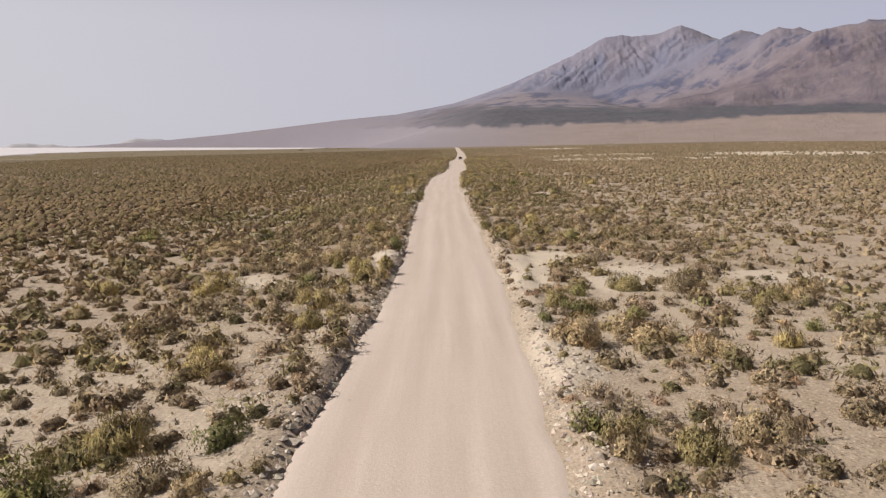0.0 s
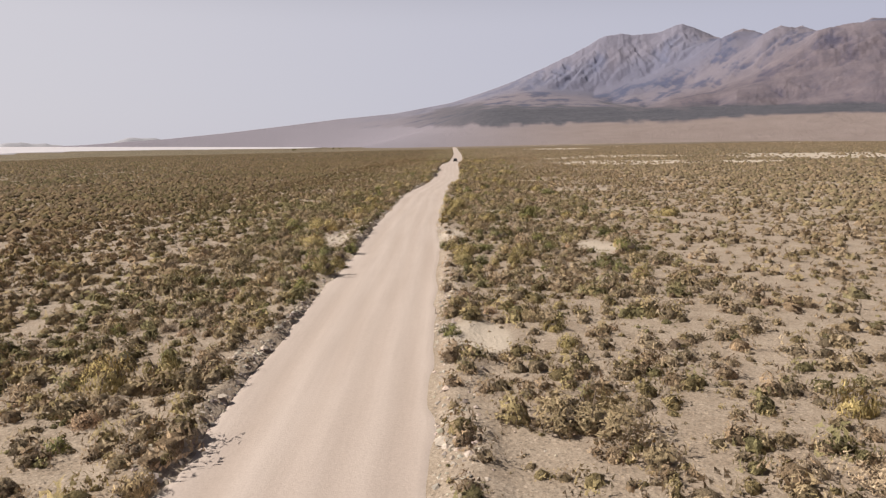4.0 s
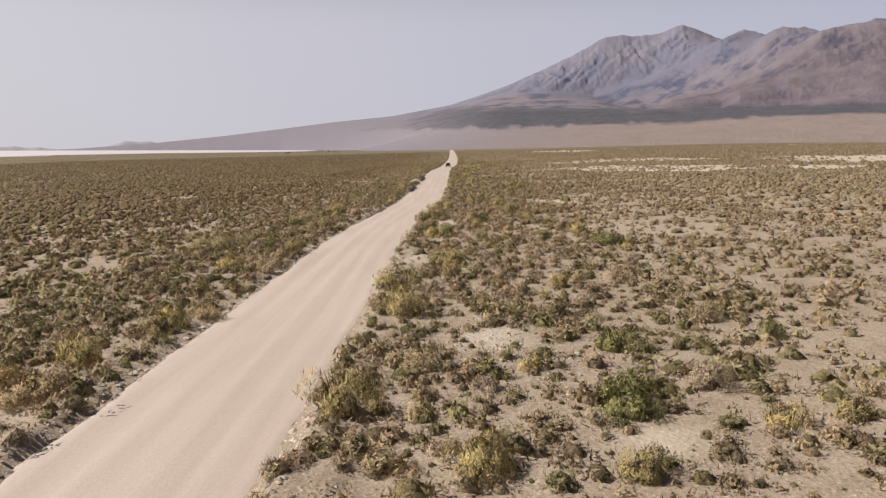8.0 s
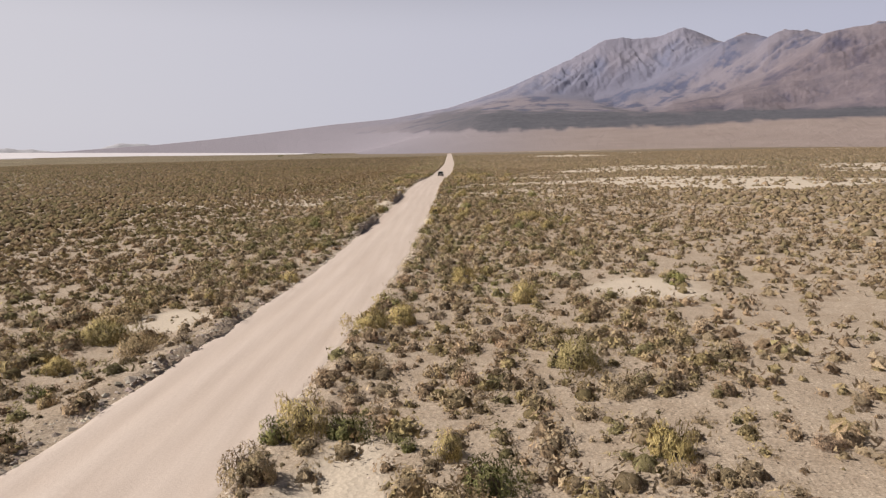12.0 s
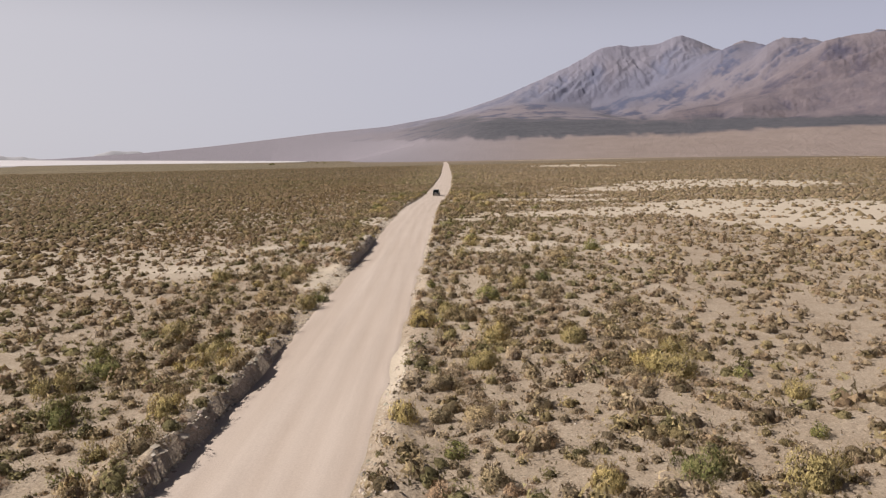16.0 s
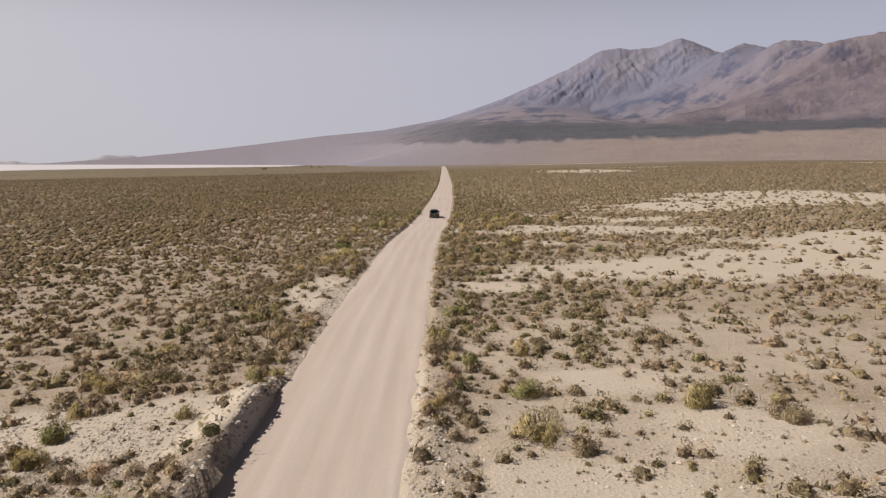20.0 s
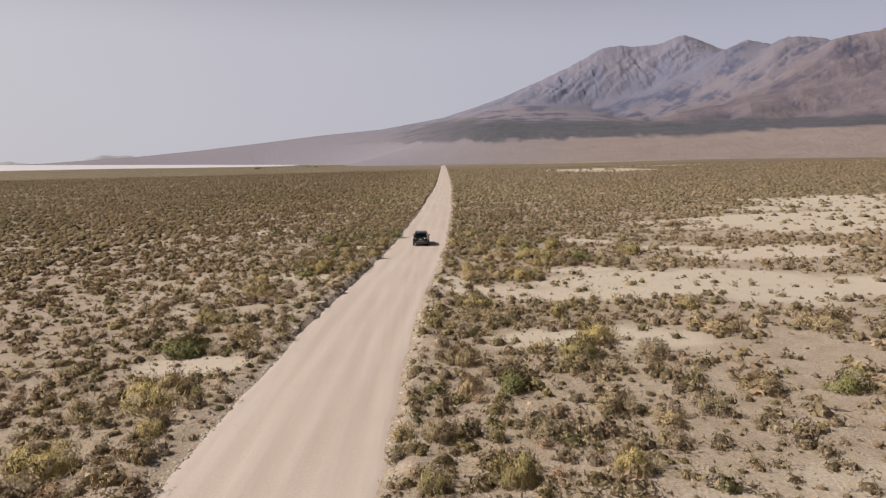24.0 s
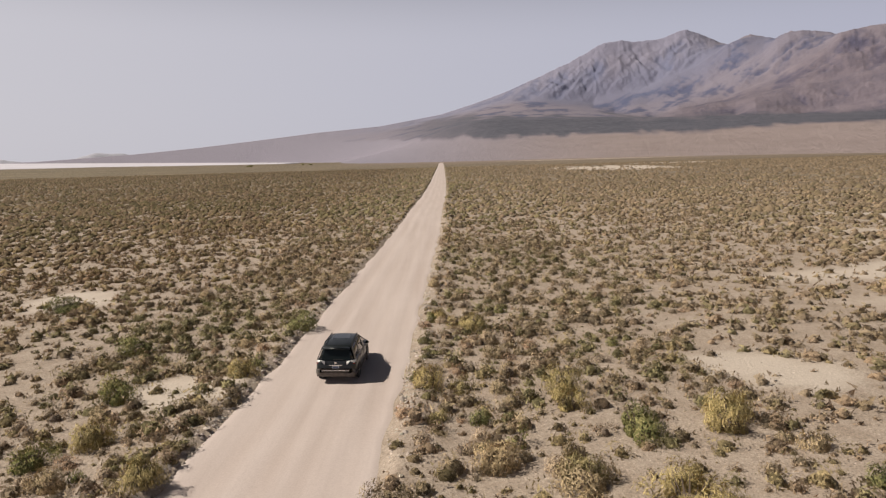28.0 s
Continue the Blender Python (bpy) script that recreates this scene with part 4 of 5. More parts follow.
PLACED = [
    ("rabbitbrush", [(5.7, 13.5, 0.74), (4.2, 14.1, 0.71), (-7.7, 14.7, 0.87), (-7.3, 20.1, 0.81), (-5.3, 25.1, 0.78), (-4.5, 26.6, 0.55), (13.3, 26.8, 1.18), (4.9, 27.5, 0.84), (-5.7, 28.4, 0.79), (8.7, 30.6, 1.11), (-4.9, 31.2, 0.68), (-11.6, 31.5, 0.78), (-4.0, 32.7, 0.81), (-11.3, 33.0, 1.01), (-3.2, 33.3, 0.52), (-4.4, 35.3, 1.08), (-3.1, 35.7, 0.48), (-3.3, 36.9, 0.53), (-5.2, 37.7, 0.66), (7.5, 49.5, 1.24), (5.0, 49.7, 1.06), (-6.5, 49.9, 0.57), (-5.3, 51.5, 0.92), (3.5, 56.1, 0.54), (7.7, 57.2, 1.23), (-7.0, 67.7, 0.84), (-14.4, 71.1, 1.50), (-2.4, 85.5, 0.80), (4.6, 87.3, 0.99), (7.7, 87.9, 0.60)]),
    ("rabbitbrush", [(-2.7, 88.2, 0.74), (8.5, 90.2, 0.83), (4.7, 90.4, 0.90), (3.7, 92.3, 0.48), (15.7, 94.0, 0.67), (12.4, 96.4, 0.66), (-6.4, 96.7, 1.14), (-7.5, 106.7, 1.21), (11.2, 110.8, 0.73), (7.7, 111.2, 0.87), (25.2, 111.6, 1.28), (15.4, 113.3, 0.64), (17.4, 113.5, 0.65), (4.0, 114.3, 1.06), (-5.6, 119.5, 0.98), (-4.3, 123.1, 0.90), (5.3, 125.4, 1.35), (4.4, 130.1, 1.24), (12.9, 130.5, 0.74), (7.4, 134.2, 0.74), (-6.4, 138.3, 0.90), (7.4, 138.5, 1.50), (-9.9, 145.1, 1.50), (12.0, 148.2, 0.76), (6.0, 150.9, 0.90), (18.0, 150.9, 1.22), (5.6, 156.7, 1.06), (-3.6, 156.8, 0.83), (9.9, 156.9, 0.81), (15.3, 162.0, 0.76)]),
    ("rabbitbrush", [(5.5, 164.0, 0.90), (14.1, 169.1, 1.23), (-5.2, 174.2, 1.39), (6.3, 174.8, 1.11), (7.8, 175.9, 0.95), (14.0, 180.3, 1.00), (20.3, 211.3, 1.07), (14.4, 211.6, 0.79), (0.2, 216.4, 0.83), (-6.1, 220.1, 0.82), (19.8, 221.4, 1.23), (18.9, 222.0, 0.87), (11.7, 222.7, 1.02), (20.9, 224.5, 0.75), (-0.8, 225.0, 0.93), (16.6, 226.4, 1.10), (12.6, 226.6, 1.01), (0.7, 228.0, 0.59), (-4.3, 228.5, 0.80), (8.8, 229.8, 0.95), (10.6, 232.1, 1.16), (1.3, 235.8, 0.79), (15.6, 239.9, 0.72), (21.5, 243.3, 0.70), (-7.6, 246.5, 1.00), (-2.3, 246.5, 0.83), (-1.2, 248.9, 0.77), (11.9, 256.8, 1.03), (-4.7, 264.3, 0.82), (13.5, 265.9, 1.05)]),
    ("rabbitbrush", [(-0.9, 268.6, 0.49), (20.9, 268.8, 0.95), (-5.4, 269.1, 0.53), (-5.7, 272.1, 0.74), (1.9, 273.5, 0.44), (-7.0, 273.6, 0.72), (14.4, 276.3, 0.60), (9.9, 279.1, 0.82), (-2.0, 286.9, 1.22), (13.8, 309.6, 0.85), (17.4, 310.0, 0.83), (-1.3, 311.4, 1.09), (10.2, 312.9, 0.49), (-0.4, 317.5, 1.23), (18.4, 322.7, 1.50), (19.9, 324.9, 1.35), (11.4, 328.5, 0.76), (19.0, 330.9, 0.68), (-2.8, 331.7, 1.29), (27.7, 332.0, 0.74), (20.5, 333.6, 0.53), (14.3, 334.1, 1.04), (-1.6, 338.5, 1.06), (11.8, 342.1, 0.46), (18.2, 344.2, 1.14), (-2.8, 344.8, 0.73), (4.5, 346.8, 0.33), (4.3, 347.3, 0.35), (14.4, 347.6, 0.81), (14.3, 348.9, 0.70)]),
    ("rabbitbrush", [(1.3, 349.6, 1.07), (4.3, 350.2, 0.78), (20.8, 351.2, 0.63), (14.4, 351.4, 0.66), (1.4, 351.4, 1.13), (31.3, 357.1, 1.25), (21.0, 357.6, 0.73), (18.3, 358.3, 0.89), (5.2, 358.6, 0.78), (24.1, 361.4, 0.95), (1.9, 362.0, 1.00), (19.0, 363.7, 0.76), (15.2, 366.1, 0.59), (13.7, 366.4, 0.73), (5.2, 368.8, 0.77), (16.1, 376.3, 1.22)]),
    ("sagebrush", [(7.3, 14.3, 0.84), (8.8, 20.7, 0.83), (4.6, 21.7, 1.06), (7.2, 22.2, 1.18), (7.0, 27.0, 0.57), (3.5, 27.2, 0.41), (15.5, 27.6, 0.97), (11.3, 28.6, 0.67), (-10.8, 29.2, 0.71), (4.8, 29.9, 0.51), (11.1, 29.9, 0.84), (10.3, 31.4, 0.55), (6.8, 32.4, 0.49), (-10.9, 37.7, 0.71), (-8.5, 39.5, 1.25), (5.3, 44.9, 0.95), (-15.1, 45.2, 1.44), (-6.2, 45.4, 1.09), (-8.2, 51.4, 0.98), (10.8, 51.7, 0.85), (-4.5, 54.2, 0.66), (-7.7, 55.5, 0.96), (11.3, 58.5, 0.70), (-4.2, 59.3, 0.62), (14.4, 60.1, 0.85), (18.9, 62.2, 0.81), (7.0, 64.2, 1.50), (7.4, 85.0, 0.56), (-7.3, 91.8, 0.95), (7.5, 91.9, 0.65)]),
    ("sagebrush", [(-4.2, 94.1, 0.48), (6.2, 105.4, 1.07), (-6.3, 108.2, 0.77), (20.2, 111.7, 0.71), (-5.4, 116.2, 1.09), (5.6, 118.6, 1.22), (6.1, 134.2, 0.99), (10.9, 134.8, 0.60), (25.0, 142.5, 0.94), (10.9, 148.2, 0.65), (4.6, 148.3, 0.43), (10.0, 150.2, 0.72), (4.9, 150.3, 0.59), (14.5, 150.5, 0.58), (12.4, 153.7, 0.72), (17.2, 153.8, 0.91), (19.5, 158.2, 0.71), (9.5, 159.2, 1.00), (17.1, 169.5, 0.47), (-2.6, 173.6, 0.58), (-6.1, 177.9, 1.50), (11.3, 212.1, 0.69), (0.5, 213.4, 0.75), (17.6, 216.7, 0.66), (11.1, 216.9, 0.76), (10.0, 219.8, 0.79), (20.6, 227.0, 0.75), (13.3, 228.9, 0.82), (11.2, 231.3, 0.98), (17.0, 236.8, 0.83)]),
    ("sagebrush", [(9.7, 237.1, 0.72), (-1.9, 237.8, 0.84), (13.7, 243.7, 0.67), (11.0, 244.5, 0.55), (-1.5, 245.0, 1.03), (13.5, 246.5, 0.78), (8.8, 246.7, 0.61), (1.6, 252.7, 0.63), (21.0, 255.0, 1.16), (15.1, 264.5, 0.65), (10.9, 267.2, 0.70), (23.8, 267.2, 0.89), (16.0, 270.7, 0.65), (0.4, 276.3, 0.89), (14.3, 278.3, 0.65), (0.1, 281.4, 0.88), (1.3, 310.2, 0.69), (1.4, 311.8, 0.69), (15.2, 313.0, 0.91), (20.0, 314.1, 0.78), (22.0, 315.2, 0.91), (18.2, 315.5, 0.92), (24.9, 317.1, 1.00), (-0.8, 319.9, 0.81), (12.6, 321.6, 1.04), (22.3, 322.8, 0.92), (27.2, 326.8, 1.50), (33.4, 327.1, 1.60), (0.4, 327.4, 0.94), (14.3, 331.4, 1.54)]),
    ("sagebrush", [(14.0, 339.1, 0.54), (14.0, 340.7, 0.60), (1.9, 341.5, 0.53), (20.0, 343.6, 0.62), (23.4, 344.5, 0.37), (16.7, 344.7, 1.00), (14.5, 345.3, 1.01), (2.2, 358.8, 0.71), (15.9, 359.4, 1.05), (26.1, 359.7, 0.61), (25.6, 360.4, 0.50), (16.7, 366.0, 0.68), (45.1, 383.4, 1.46)]),
    ("greasewood", [(-8.4, 12.2, 0.84), (-5.2, 14.6, 0.73), (7.4, 24.8, 0.58), (4.0, 24.8, 0.54), (5.5, 26.0, 0.79), (-6.8, 32.8, 0.60), (-3.3, 43.6, 0.79), (9.2, 46.1, 0.74), (-14.2, 51.6, 1.04), (-23.6, 51.9, 1.34), (4.8, 85.1, 0.43), (9.2, 85.8, 0.51), (-3.9, 86.3, 0.56), (12.2, 86.4, 0.43), (13.1, 86.8, 0.84), (-4.4, 91.8, 0.86), (15.9, 92.5, 1.13), (10.4, 93.0, 0.63), (6.1, 93.3, 0.73), (-3.0, 93.4, 0.67), (3.4, 94.9, 0.43), (10.3, 97.2, 0.57), (7.9, 98.8, 1.04), (15.8, 99.3, 0.76), (-10.2, 108.1, 1.10), (11.7, 114.2, 0.98), (11.9, 115.3, 0.79), (12.9, 120.0, 1.10), (14.9, 132.4, 0.52), (19.2, 144.6, 1.50)]),
    ("greasewood", [(-6.7, 146.9, 1.23), (14.8, 148.2, 0.82), (6.9, 149.5, 0.50), (7.2, 151.7, 0.85), (10.5, 160.4, 0.84), (-7.3, 162.9, 1.42), (6.8, 163.5, 0.78), (23.2, 183.7, 0.84), (17.3, 212.3, 0.81), (-1.1, 212.4, 0.60), (-3.9, 217.1, 0.82), (22.6, 220.7, 0.65), (-4.9, 222.5, 0.86), (-5.8, 223.5, 0.78), (13.2, 237.0, 0.90), (1.7, 238.0, 0.64), (17.7, 242.9, 0.77), (25.6, 260.2, 0.97), (-5.0, 266.5, 0.74), (13.7, 270.6, 0.79), (11.5, 274.8, 0.72), (11.2, 286.4, 1.00), (28.4, 317.0, 0.95), (14.6, 317.7, 1.06), (-1.6, 324.8, 1.51), (2.2, 334.7, 0.62), (27.4, 341.2, 0.40), (0.0, 348.1, 1.11), (0.8, 360.4, 0.89), (16.8, 360.7, 0.60)]),
    ("greasewood", [(20.9, 361.2, 0.91), (15.6, 362.8, 0.53), (0.8, 366.4, 0.86), (-1.4, 373.4, 1.11), (6.1, 377.3, 1.08), (-10.8, 383.8, 1.49)]),
    ("saltbush", [(11.7, 16.9, 0.53), (9.5, 27.1, 0.55), (-7.3, 27.8, 0.69), (8.2, 27.8, 0.49), (3.4, 32.6, 0.39), (12.3, 36.4, 0.50), (3.5, 36.7, 0.59), (8.7, 37.6, 0.70), (12.1, 38.8, 0.56), (-3.1, 52.1, 0.58), (8.1, 54.2, 0.82), (12.7, 61.0, 1.11), (5.9, 85.6, 0.58), (15.9, 96.8, 0.63), (6.5, 112.1, 0.46), (14.6, 116.3, 0.84), (16.1, 131.0, 0.82), (12.1, 133.0, 0.70), (10.7, 166.2, 0.32), (6.0, 169.2, 0.54), (13.1, 173.1, 0.57), (1.1, 229.7, 0.74)]),
    ("dry_shrub", [(8.3, 26.4, 0.64), (-8.9, 30.0, 0.53), (5.5, 30.7, 0.47), (-13.4, 33.2, 0.75), (3.5, 35.2, 0.46), (5.0, 52.7, 0.45), (-3.7, 133.2, 0.63), (10.4, 154.1, 0.62), (10.4, 167.6, 0.57), (5.8, 172.6, 0.46), (-1.6, 252.9, 0.89), (2.1, 336.3, 0.45), (-1.0, 337.0, 0.88), (0.3, 338.6, 0.90)]),
    ("rabbitbrush", [(20.7, 356.2, 1.39), (22.5, 354.0, 1.03), (24.6, 362.6, 1.00), (19.2, 365.3, 0.86), (31.4, 356.3, 1.03), (20.4, 347.3, 0.67), (32.5, 360.0, 0.57)]),
    ("sagebrush", [(18.4, 358.0, 0.99), (26.7, 352.8, 0.83), (27.1, 350.9, 1.00), (34.6, 359.8, 0.70), (20.6, 352.6, 0.85), (21.8, 351.4, 0.83), (23.3, 351.6, 0.93), (24.1, 350.8, 0.80), (28.7, 350.9, 0.78), (16.7, 354.7, 0.76), (18.4, 354.0, 0.83)]),
    ("greasewood", [(21.0, 362.1, 0.70), (25.3, 353.0, 1.08)]),
    ("dry_shrub", [(25.1, 350.2, 0.68)]),
]

for kind, spots in PLACED:
    for x, y, r in spots:
        w = float(half_width(y))
        o = x - float(road_x(y))
        if abs(o) < w + 0.45 * r:
            x += math.copysign(w + 0.45 * r - abs(o), o)
        plant(kind, x, y, r)

# more shrubs near the camera's way, kind by kind
for kind, count, lo, hi in (("rabbitbrush", 95, 0.4, 0.75), ("sagebrush", 200, 0.4, 0.8), ("greasewood", 110, 0.3, 0.6), ("saltbush", 280, 0.3, 0.65), ("dry_shrub", 290, 0.22, 0.55)):
    tries = 0
    while count and tries < 9000:
        tries += 1
        y = rng.uniform(12, 392)
        side = rng.choice([-1, 1])
        x = float(road_x(y)) + side * (float(half_width(y)) + min(16, 0.45 + rng.exponential(5.5)))
        r = rng.uniform(lo, hi)
        if bare(np.array([x]), np.array([y]))[0] > 0.4 or in_road(x, y, 0.05 + 0.5 * r):
            continue
        if any(abs(y - b) < 3 and math.hypot(x - a, y - b) < 0.62 * (r + c) for a, b, c in taken):
            continue
        plant(kind, x, y, r)
        count -= 1

TINTS = np.array([KINDS[k][1] for k in ("sagebrush", "rabbitbrush", "greasewood", "saltbush", "dry_shrub")])
TINTS = (0.72 * TINTS + 0.28 * TINTS[[0, 3, 4]].mean(0)) * np.array([1.03, 1.04, 0.98])
big_x, big_y, big_r = (np.array(v) for v in zip(*taken))


def strip(x, y):
    """The ground near the camera's way, by the distance from the road's middle."""
    o = x - road_x(y)
    return (o > -13) & (o < 18) & (y > 4) & (y < 420)


def cover(name, box, within, density, forms, tall, size, label, seed, most=1.0, sparse=0.8, dim=1.0, mat=None):
    """Brush without number over a stretch of ground: one mesh. forms: sprays of single plants to draw from."""
    g = np.random.default_rng(seed)
    x0, x1, y0, y1 = box
    n = int((x1 - x0) * (y1 - y0) * density)
    x, y = g.uniform(x0, x1, n), g.uniform(y0, y1, n)
    keep = ~in_road(x, y, 0.1) & within(x, y)
    x, y = x[keep], y[keep]
    thick = 0.65 * fbm(x / 9.0, y / 9.0, 201, 4) + 0.35 * fbm(x / 2.5, y / 2.5, 203, 2)
    left = smooth(2, 12, road_x(y) - x)
    chance = (0.42 + 0.16 * left + 0.55 * smooth(0.31 - 0.06 * left, 0.47 - 0.06 * left, thick)) * (1 - sparse * bare(x, y)) * (0.9 + 0.2 * left)
    lip = (1 - smooth(0.6, 1.3, road_x(y) - x - half_width(y))) * (x < road_x(y)) * np.interp(y, [208, 226, 300, 325], [1, 0, 0, 1])
    keep = g.uniform(0, 1, len(x)) < chance + 0.5 * lip
    x, y, left = x[keep], y[keep], left[keep]
    r = size * np.exp(0.5 * g.normal(size=len(x))) * (0.75 + 0.5 * fbm(x / 6, y / 6, 207, 3))
    r = np.clip(r * (1 + 0.25 * left * (1 - smooth(150, 230, y))), 0.09, most)
    o = x - road_x(y)
    ok = np.abs(o) > half_width(y) + np.where(o < 0, 0.12 + 0.3 * r, 0.2 + 0.5 * r)
    x, y, r, left = x[ok], y[ok], r[ok], left[ok]
    if within is strip:
        ok = np.ones(len(x), bool)
        for a, b, c in zip(big_x, big_y, big_r):
            near = np.abs(y - b) < c + 0.3
            ok[near] &= np.hypot(x[near] - a, y[near] - b) > 0.75 * c + 0.3 * r[near]
        x, y, r, left = x[ok], y[ok], r[ok], left[ok]
    n = len(x)
    z = ground_z(x, y) - 0.02
    kindmix = fbm(x / 22.0, y / 22.0, 211, 3) + 0.27 * g.normal(size=n) - 0.04 * left
    pick = np.where(kindmix < 0.25, 2, np.where(kindmix < 0.46, 0, np.where(kindmix < 0.64, 3, np.where(kindmix < 0.83, 4, 1))))
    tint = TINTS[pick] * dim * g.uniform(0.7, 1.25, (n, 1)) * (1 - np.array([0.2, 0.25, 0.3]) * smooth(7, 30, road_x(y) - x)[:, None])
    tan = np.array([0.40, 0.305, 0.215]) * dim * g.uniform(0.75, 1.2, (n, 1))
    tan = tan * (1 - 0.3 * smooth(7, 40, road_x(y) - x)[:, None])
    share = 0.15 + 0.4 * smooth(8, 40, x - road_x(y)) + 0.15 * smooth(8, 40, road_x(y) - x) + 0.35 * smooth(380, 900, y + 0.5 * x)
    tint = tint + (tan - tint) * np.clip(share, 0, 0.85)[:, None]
    ang, flip = g.uniform(0, 6.283, n), g.uniform(0.65, 1.35, n)
    # the last half of the forms is for plants of more than middling size
    half = len(forms) // 2
    form = g.integers(half, size=n) + half * (r > 0.3 if within is strip else g.uniform(0, 1, n) > 0.5)
    vs, ts, fs, ns, total = [], [], [], [], 0
    for k, (f, tri, nor, tone) in enumerate(forms):
        i = np.where(form == k)[0]
        c, s = np.cos(ang[i])[:, None], np.sin(ang[i])[:, None]
        px, py, pz = f[:, 0][None] * r[i][:, None], f[:, 1][None] * (r * flip)[i][:, None], f[:, 2][None] * (r * tall * (0.5 + 0.5 * flip))[i][:, None]
        vs.append(np.stack([x[i][:, None] + c * px - s * py, y[i][:, None] + s * px + c * py, z[i][:, None] + pz], -1).reshape(-1, 3))
        ns.append(np.stack([c * nor[:, 0] - s * nor[:, 1], s * nor[:, 0] + c * nor[:, 1], nor[:, 2] + 0 * c], -1).reshape(-1, 3))
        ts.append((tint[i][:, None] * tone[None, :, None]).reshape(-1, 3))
        fs.append((total + np.arange(len(i))[:, None, None] * len(f) + tri[None]).reshape(-1, 3))
        total += len(i) * len(f)
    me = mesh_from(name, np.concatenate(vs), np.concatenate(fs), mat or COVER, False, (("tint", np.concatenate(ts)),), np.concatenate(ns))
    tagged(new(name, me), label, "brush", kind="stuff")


STRIP_BOX, MID_BOX = (-15, 31, 4, 420), (-118, 142, -20, 600)


def belt(x, y):
    o = x - road_x(y)
    return (o > -34) & (o < 42) & (y > -20) & (y < 440)


def beside(x, y):
    return belt(x, y) & ~strip(x, y)


def thinning(x, y):
    """0 near the road, 1 far from it, where single plants give way to the wide spread."""
    return np.maximum(smooth(45, 125, np.abs(x - 12)), smooth(430, 590, y))


def middle(x, y):
    return ~belt(x, y) & (hash2(x * 999, y * 999, 5) > 0.85 * thinning(x, y))


def outer(x, y):
    return ~belt(x, y) & (hash2(x * 777, y * 777, 6) < thinning(x, y))


pile = np.array([(1, 0, 0), (-0.5, 0.9, 0), (-0.6, -0.8, 0), (0, 0, 0.9)]), np.array([(0, 1, 3), (1, 2, 3), (2, 0, 3)])
pile_up = np.array([(0.8, 0, 0.6), (-0.4, 0.7, 0.6), (-0.45, -0.65, 0.6), (0, 0, 1.0)])

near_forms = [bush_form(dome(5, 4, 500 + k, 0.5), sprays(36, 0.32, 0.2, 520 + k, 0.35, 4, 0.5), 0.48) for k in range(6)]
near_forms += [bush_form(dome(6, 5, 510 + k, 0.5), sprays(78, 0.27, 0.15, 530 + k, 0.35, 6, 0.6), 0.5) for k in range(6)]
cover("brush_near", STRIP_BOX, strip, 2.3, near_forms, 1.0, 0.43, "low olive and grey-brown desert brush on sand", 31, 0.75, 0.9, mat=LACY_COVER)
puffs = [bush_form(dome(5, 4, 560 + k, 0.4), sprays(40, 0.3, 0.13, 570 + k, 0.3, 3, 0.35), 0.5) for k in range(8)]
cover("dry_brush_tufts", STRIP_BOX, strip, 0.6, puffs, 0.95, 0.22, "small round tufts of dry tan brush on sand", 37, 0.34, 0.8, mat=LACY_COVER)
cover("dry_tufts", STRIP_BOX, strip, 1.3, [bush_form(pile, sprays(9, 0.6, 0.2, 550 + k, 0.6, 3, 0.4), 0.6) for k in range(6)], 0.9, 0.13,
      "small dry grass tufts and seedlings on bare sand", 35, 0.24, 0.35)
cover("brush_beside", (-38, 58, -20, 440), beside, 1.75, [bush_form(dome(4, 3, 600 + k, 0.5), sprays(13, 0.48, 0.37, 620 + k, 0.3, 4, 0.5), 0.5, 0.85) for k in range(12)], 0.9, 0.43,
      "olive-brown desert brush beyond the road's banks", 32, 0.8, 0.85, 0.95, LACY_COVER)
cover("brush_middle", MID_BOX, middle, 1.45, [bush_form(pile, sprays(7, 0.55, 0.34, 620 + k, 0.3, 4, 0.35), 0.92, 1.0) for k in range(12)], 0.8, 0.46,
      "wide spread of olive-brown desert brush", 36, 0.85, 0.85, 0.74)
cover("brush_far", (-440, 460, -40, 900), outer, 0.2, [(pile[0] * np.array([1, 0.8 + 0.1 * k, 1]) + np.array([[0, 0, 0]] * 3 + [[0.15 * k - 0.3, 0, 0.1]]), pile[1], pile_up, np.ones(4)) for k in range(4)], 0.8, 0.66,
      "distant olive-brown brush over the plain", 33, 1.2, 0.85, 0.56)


# ---- stones ----
def stone_form(g):
    a = np.arange(5) * 2 * math.pi / 5 + g.uniform(0, 1)
    ring = np.stack([np.cos(a), np.sin(a), 0 * a], -1) * g.uniform(0.7, 1.15, (5, 1))
    ring[:, 2] = g.uniform(-0.15, 0.25, 5)
    top, low = np.array([[g.uniform(-0.3, 0.3), g.uniform(-0.3, 0.3), g.uniform(0.45, 0.75)]]), np.array([[0, 0, -0.45]])
    v = np.concatenate([ring, top, low])
    f = [(i, (i + 1) % 5, 5) for i in range(5)] + [((i + 1) % 5, i, 6) for i in range(5)]
    return v[np.array(f).ravel()].reshape(-1, 3)


def stone_material():
    m, t, b = material("pale_grey_brown_stone", 0.9)
    n = t.nodes.new("ShaderNodeAttribute")
    n.attribute_name = "tint"
    f = noise_node(t, position(t), 12.0, 4)
    t.links.new(mix(t, 1.0, n.outputs["Color"], ramp(t, f, [(0.3, grey(0.75)), (0.7, grey(1.15))]), "MULTIPLY"), b.inputs["Base Color"])
    return m


STONE = stone_material()


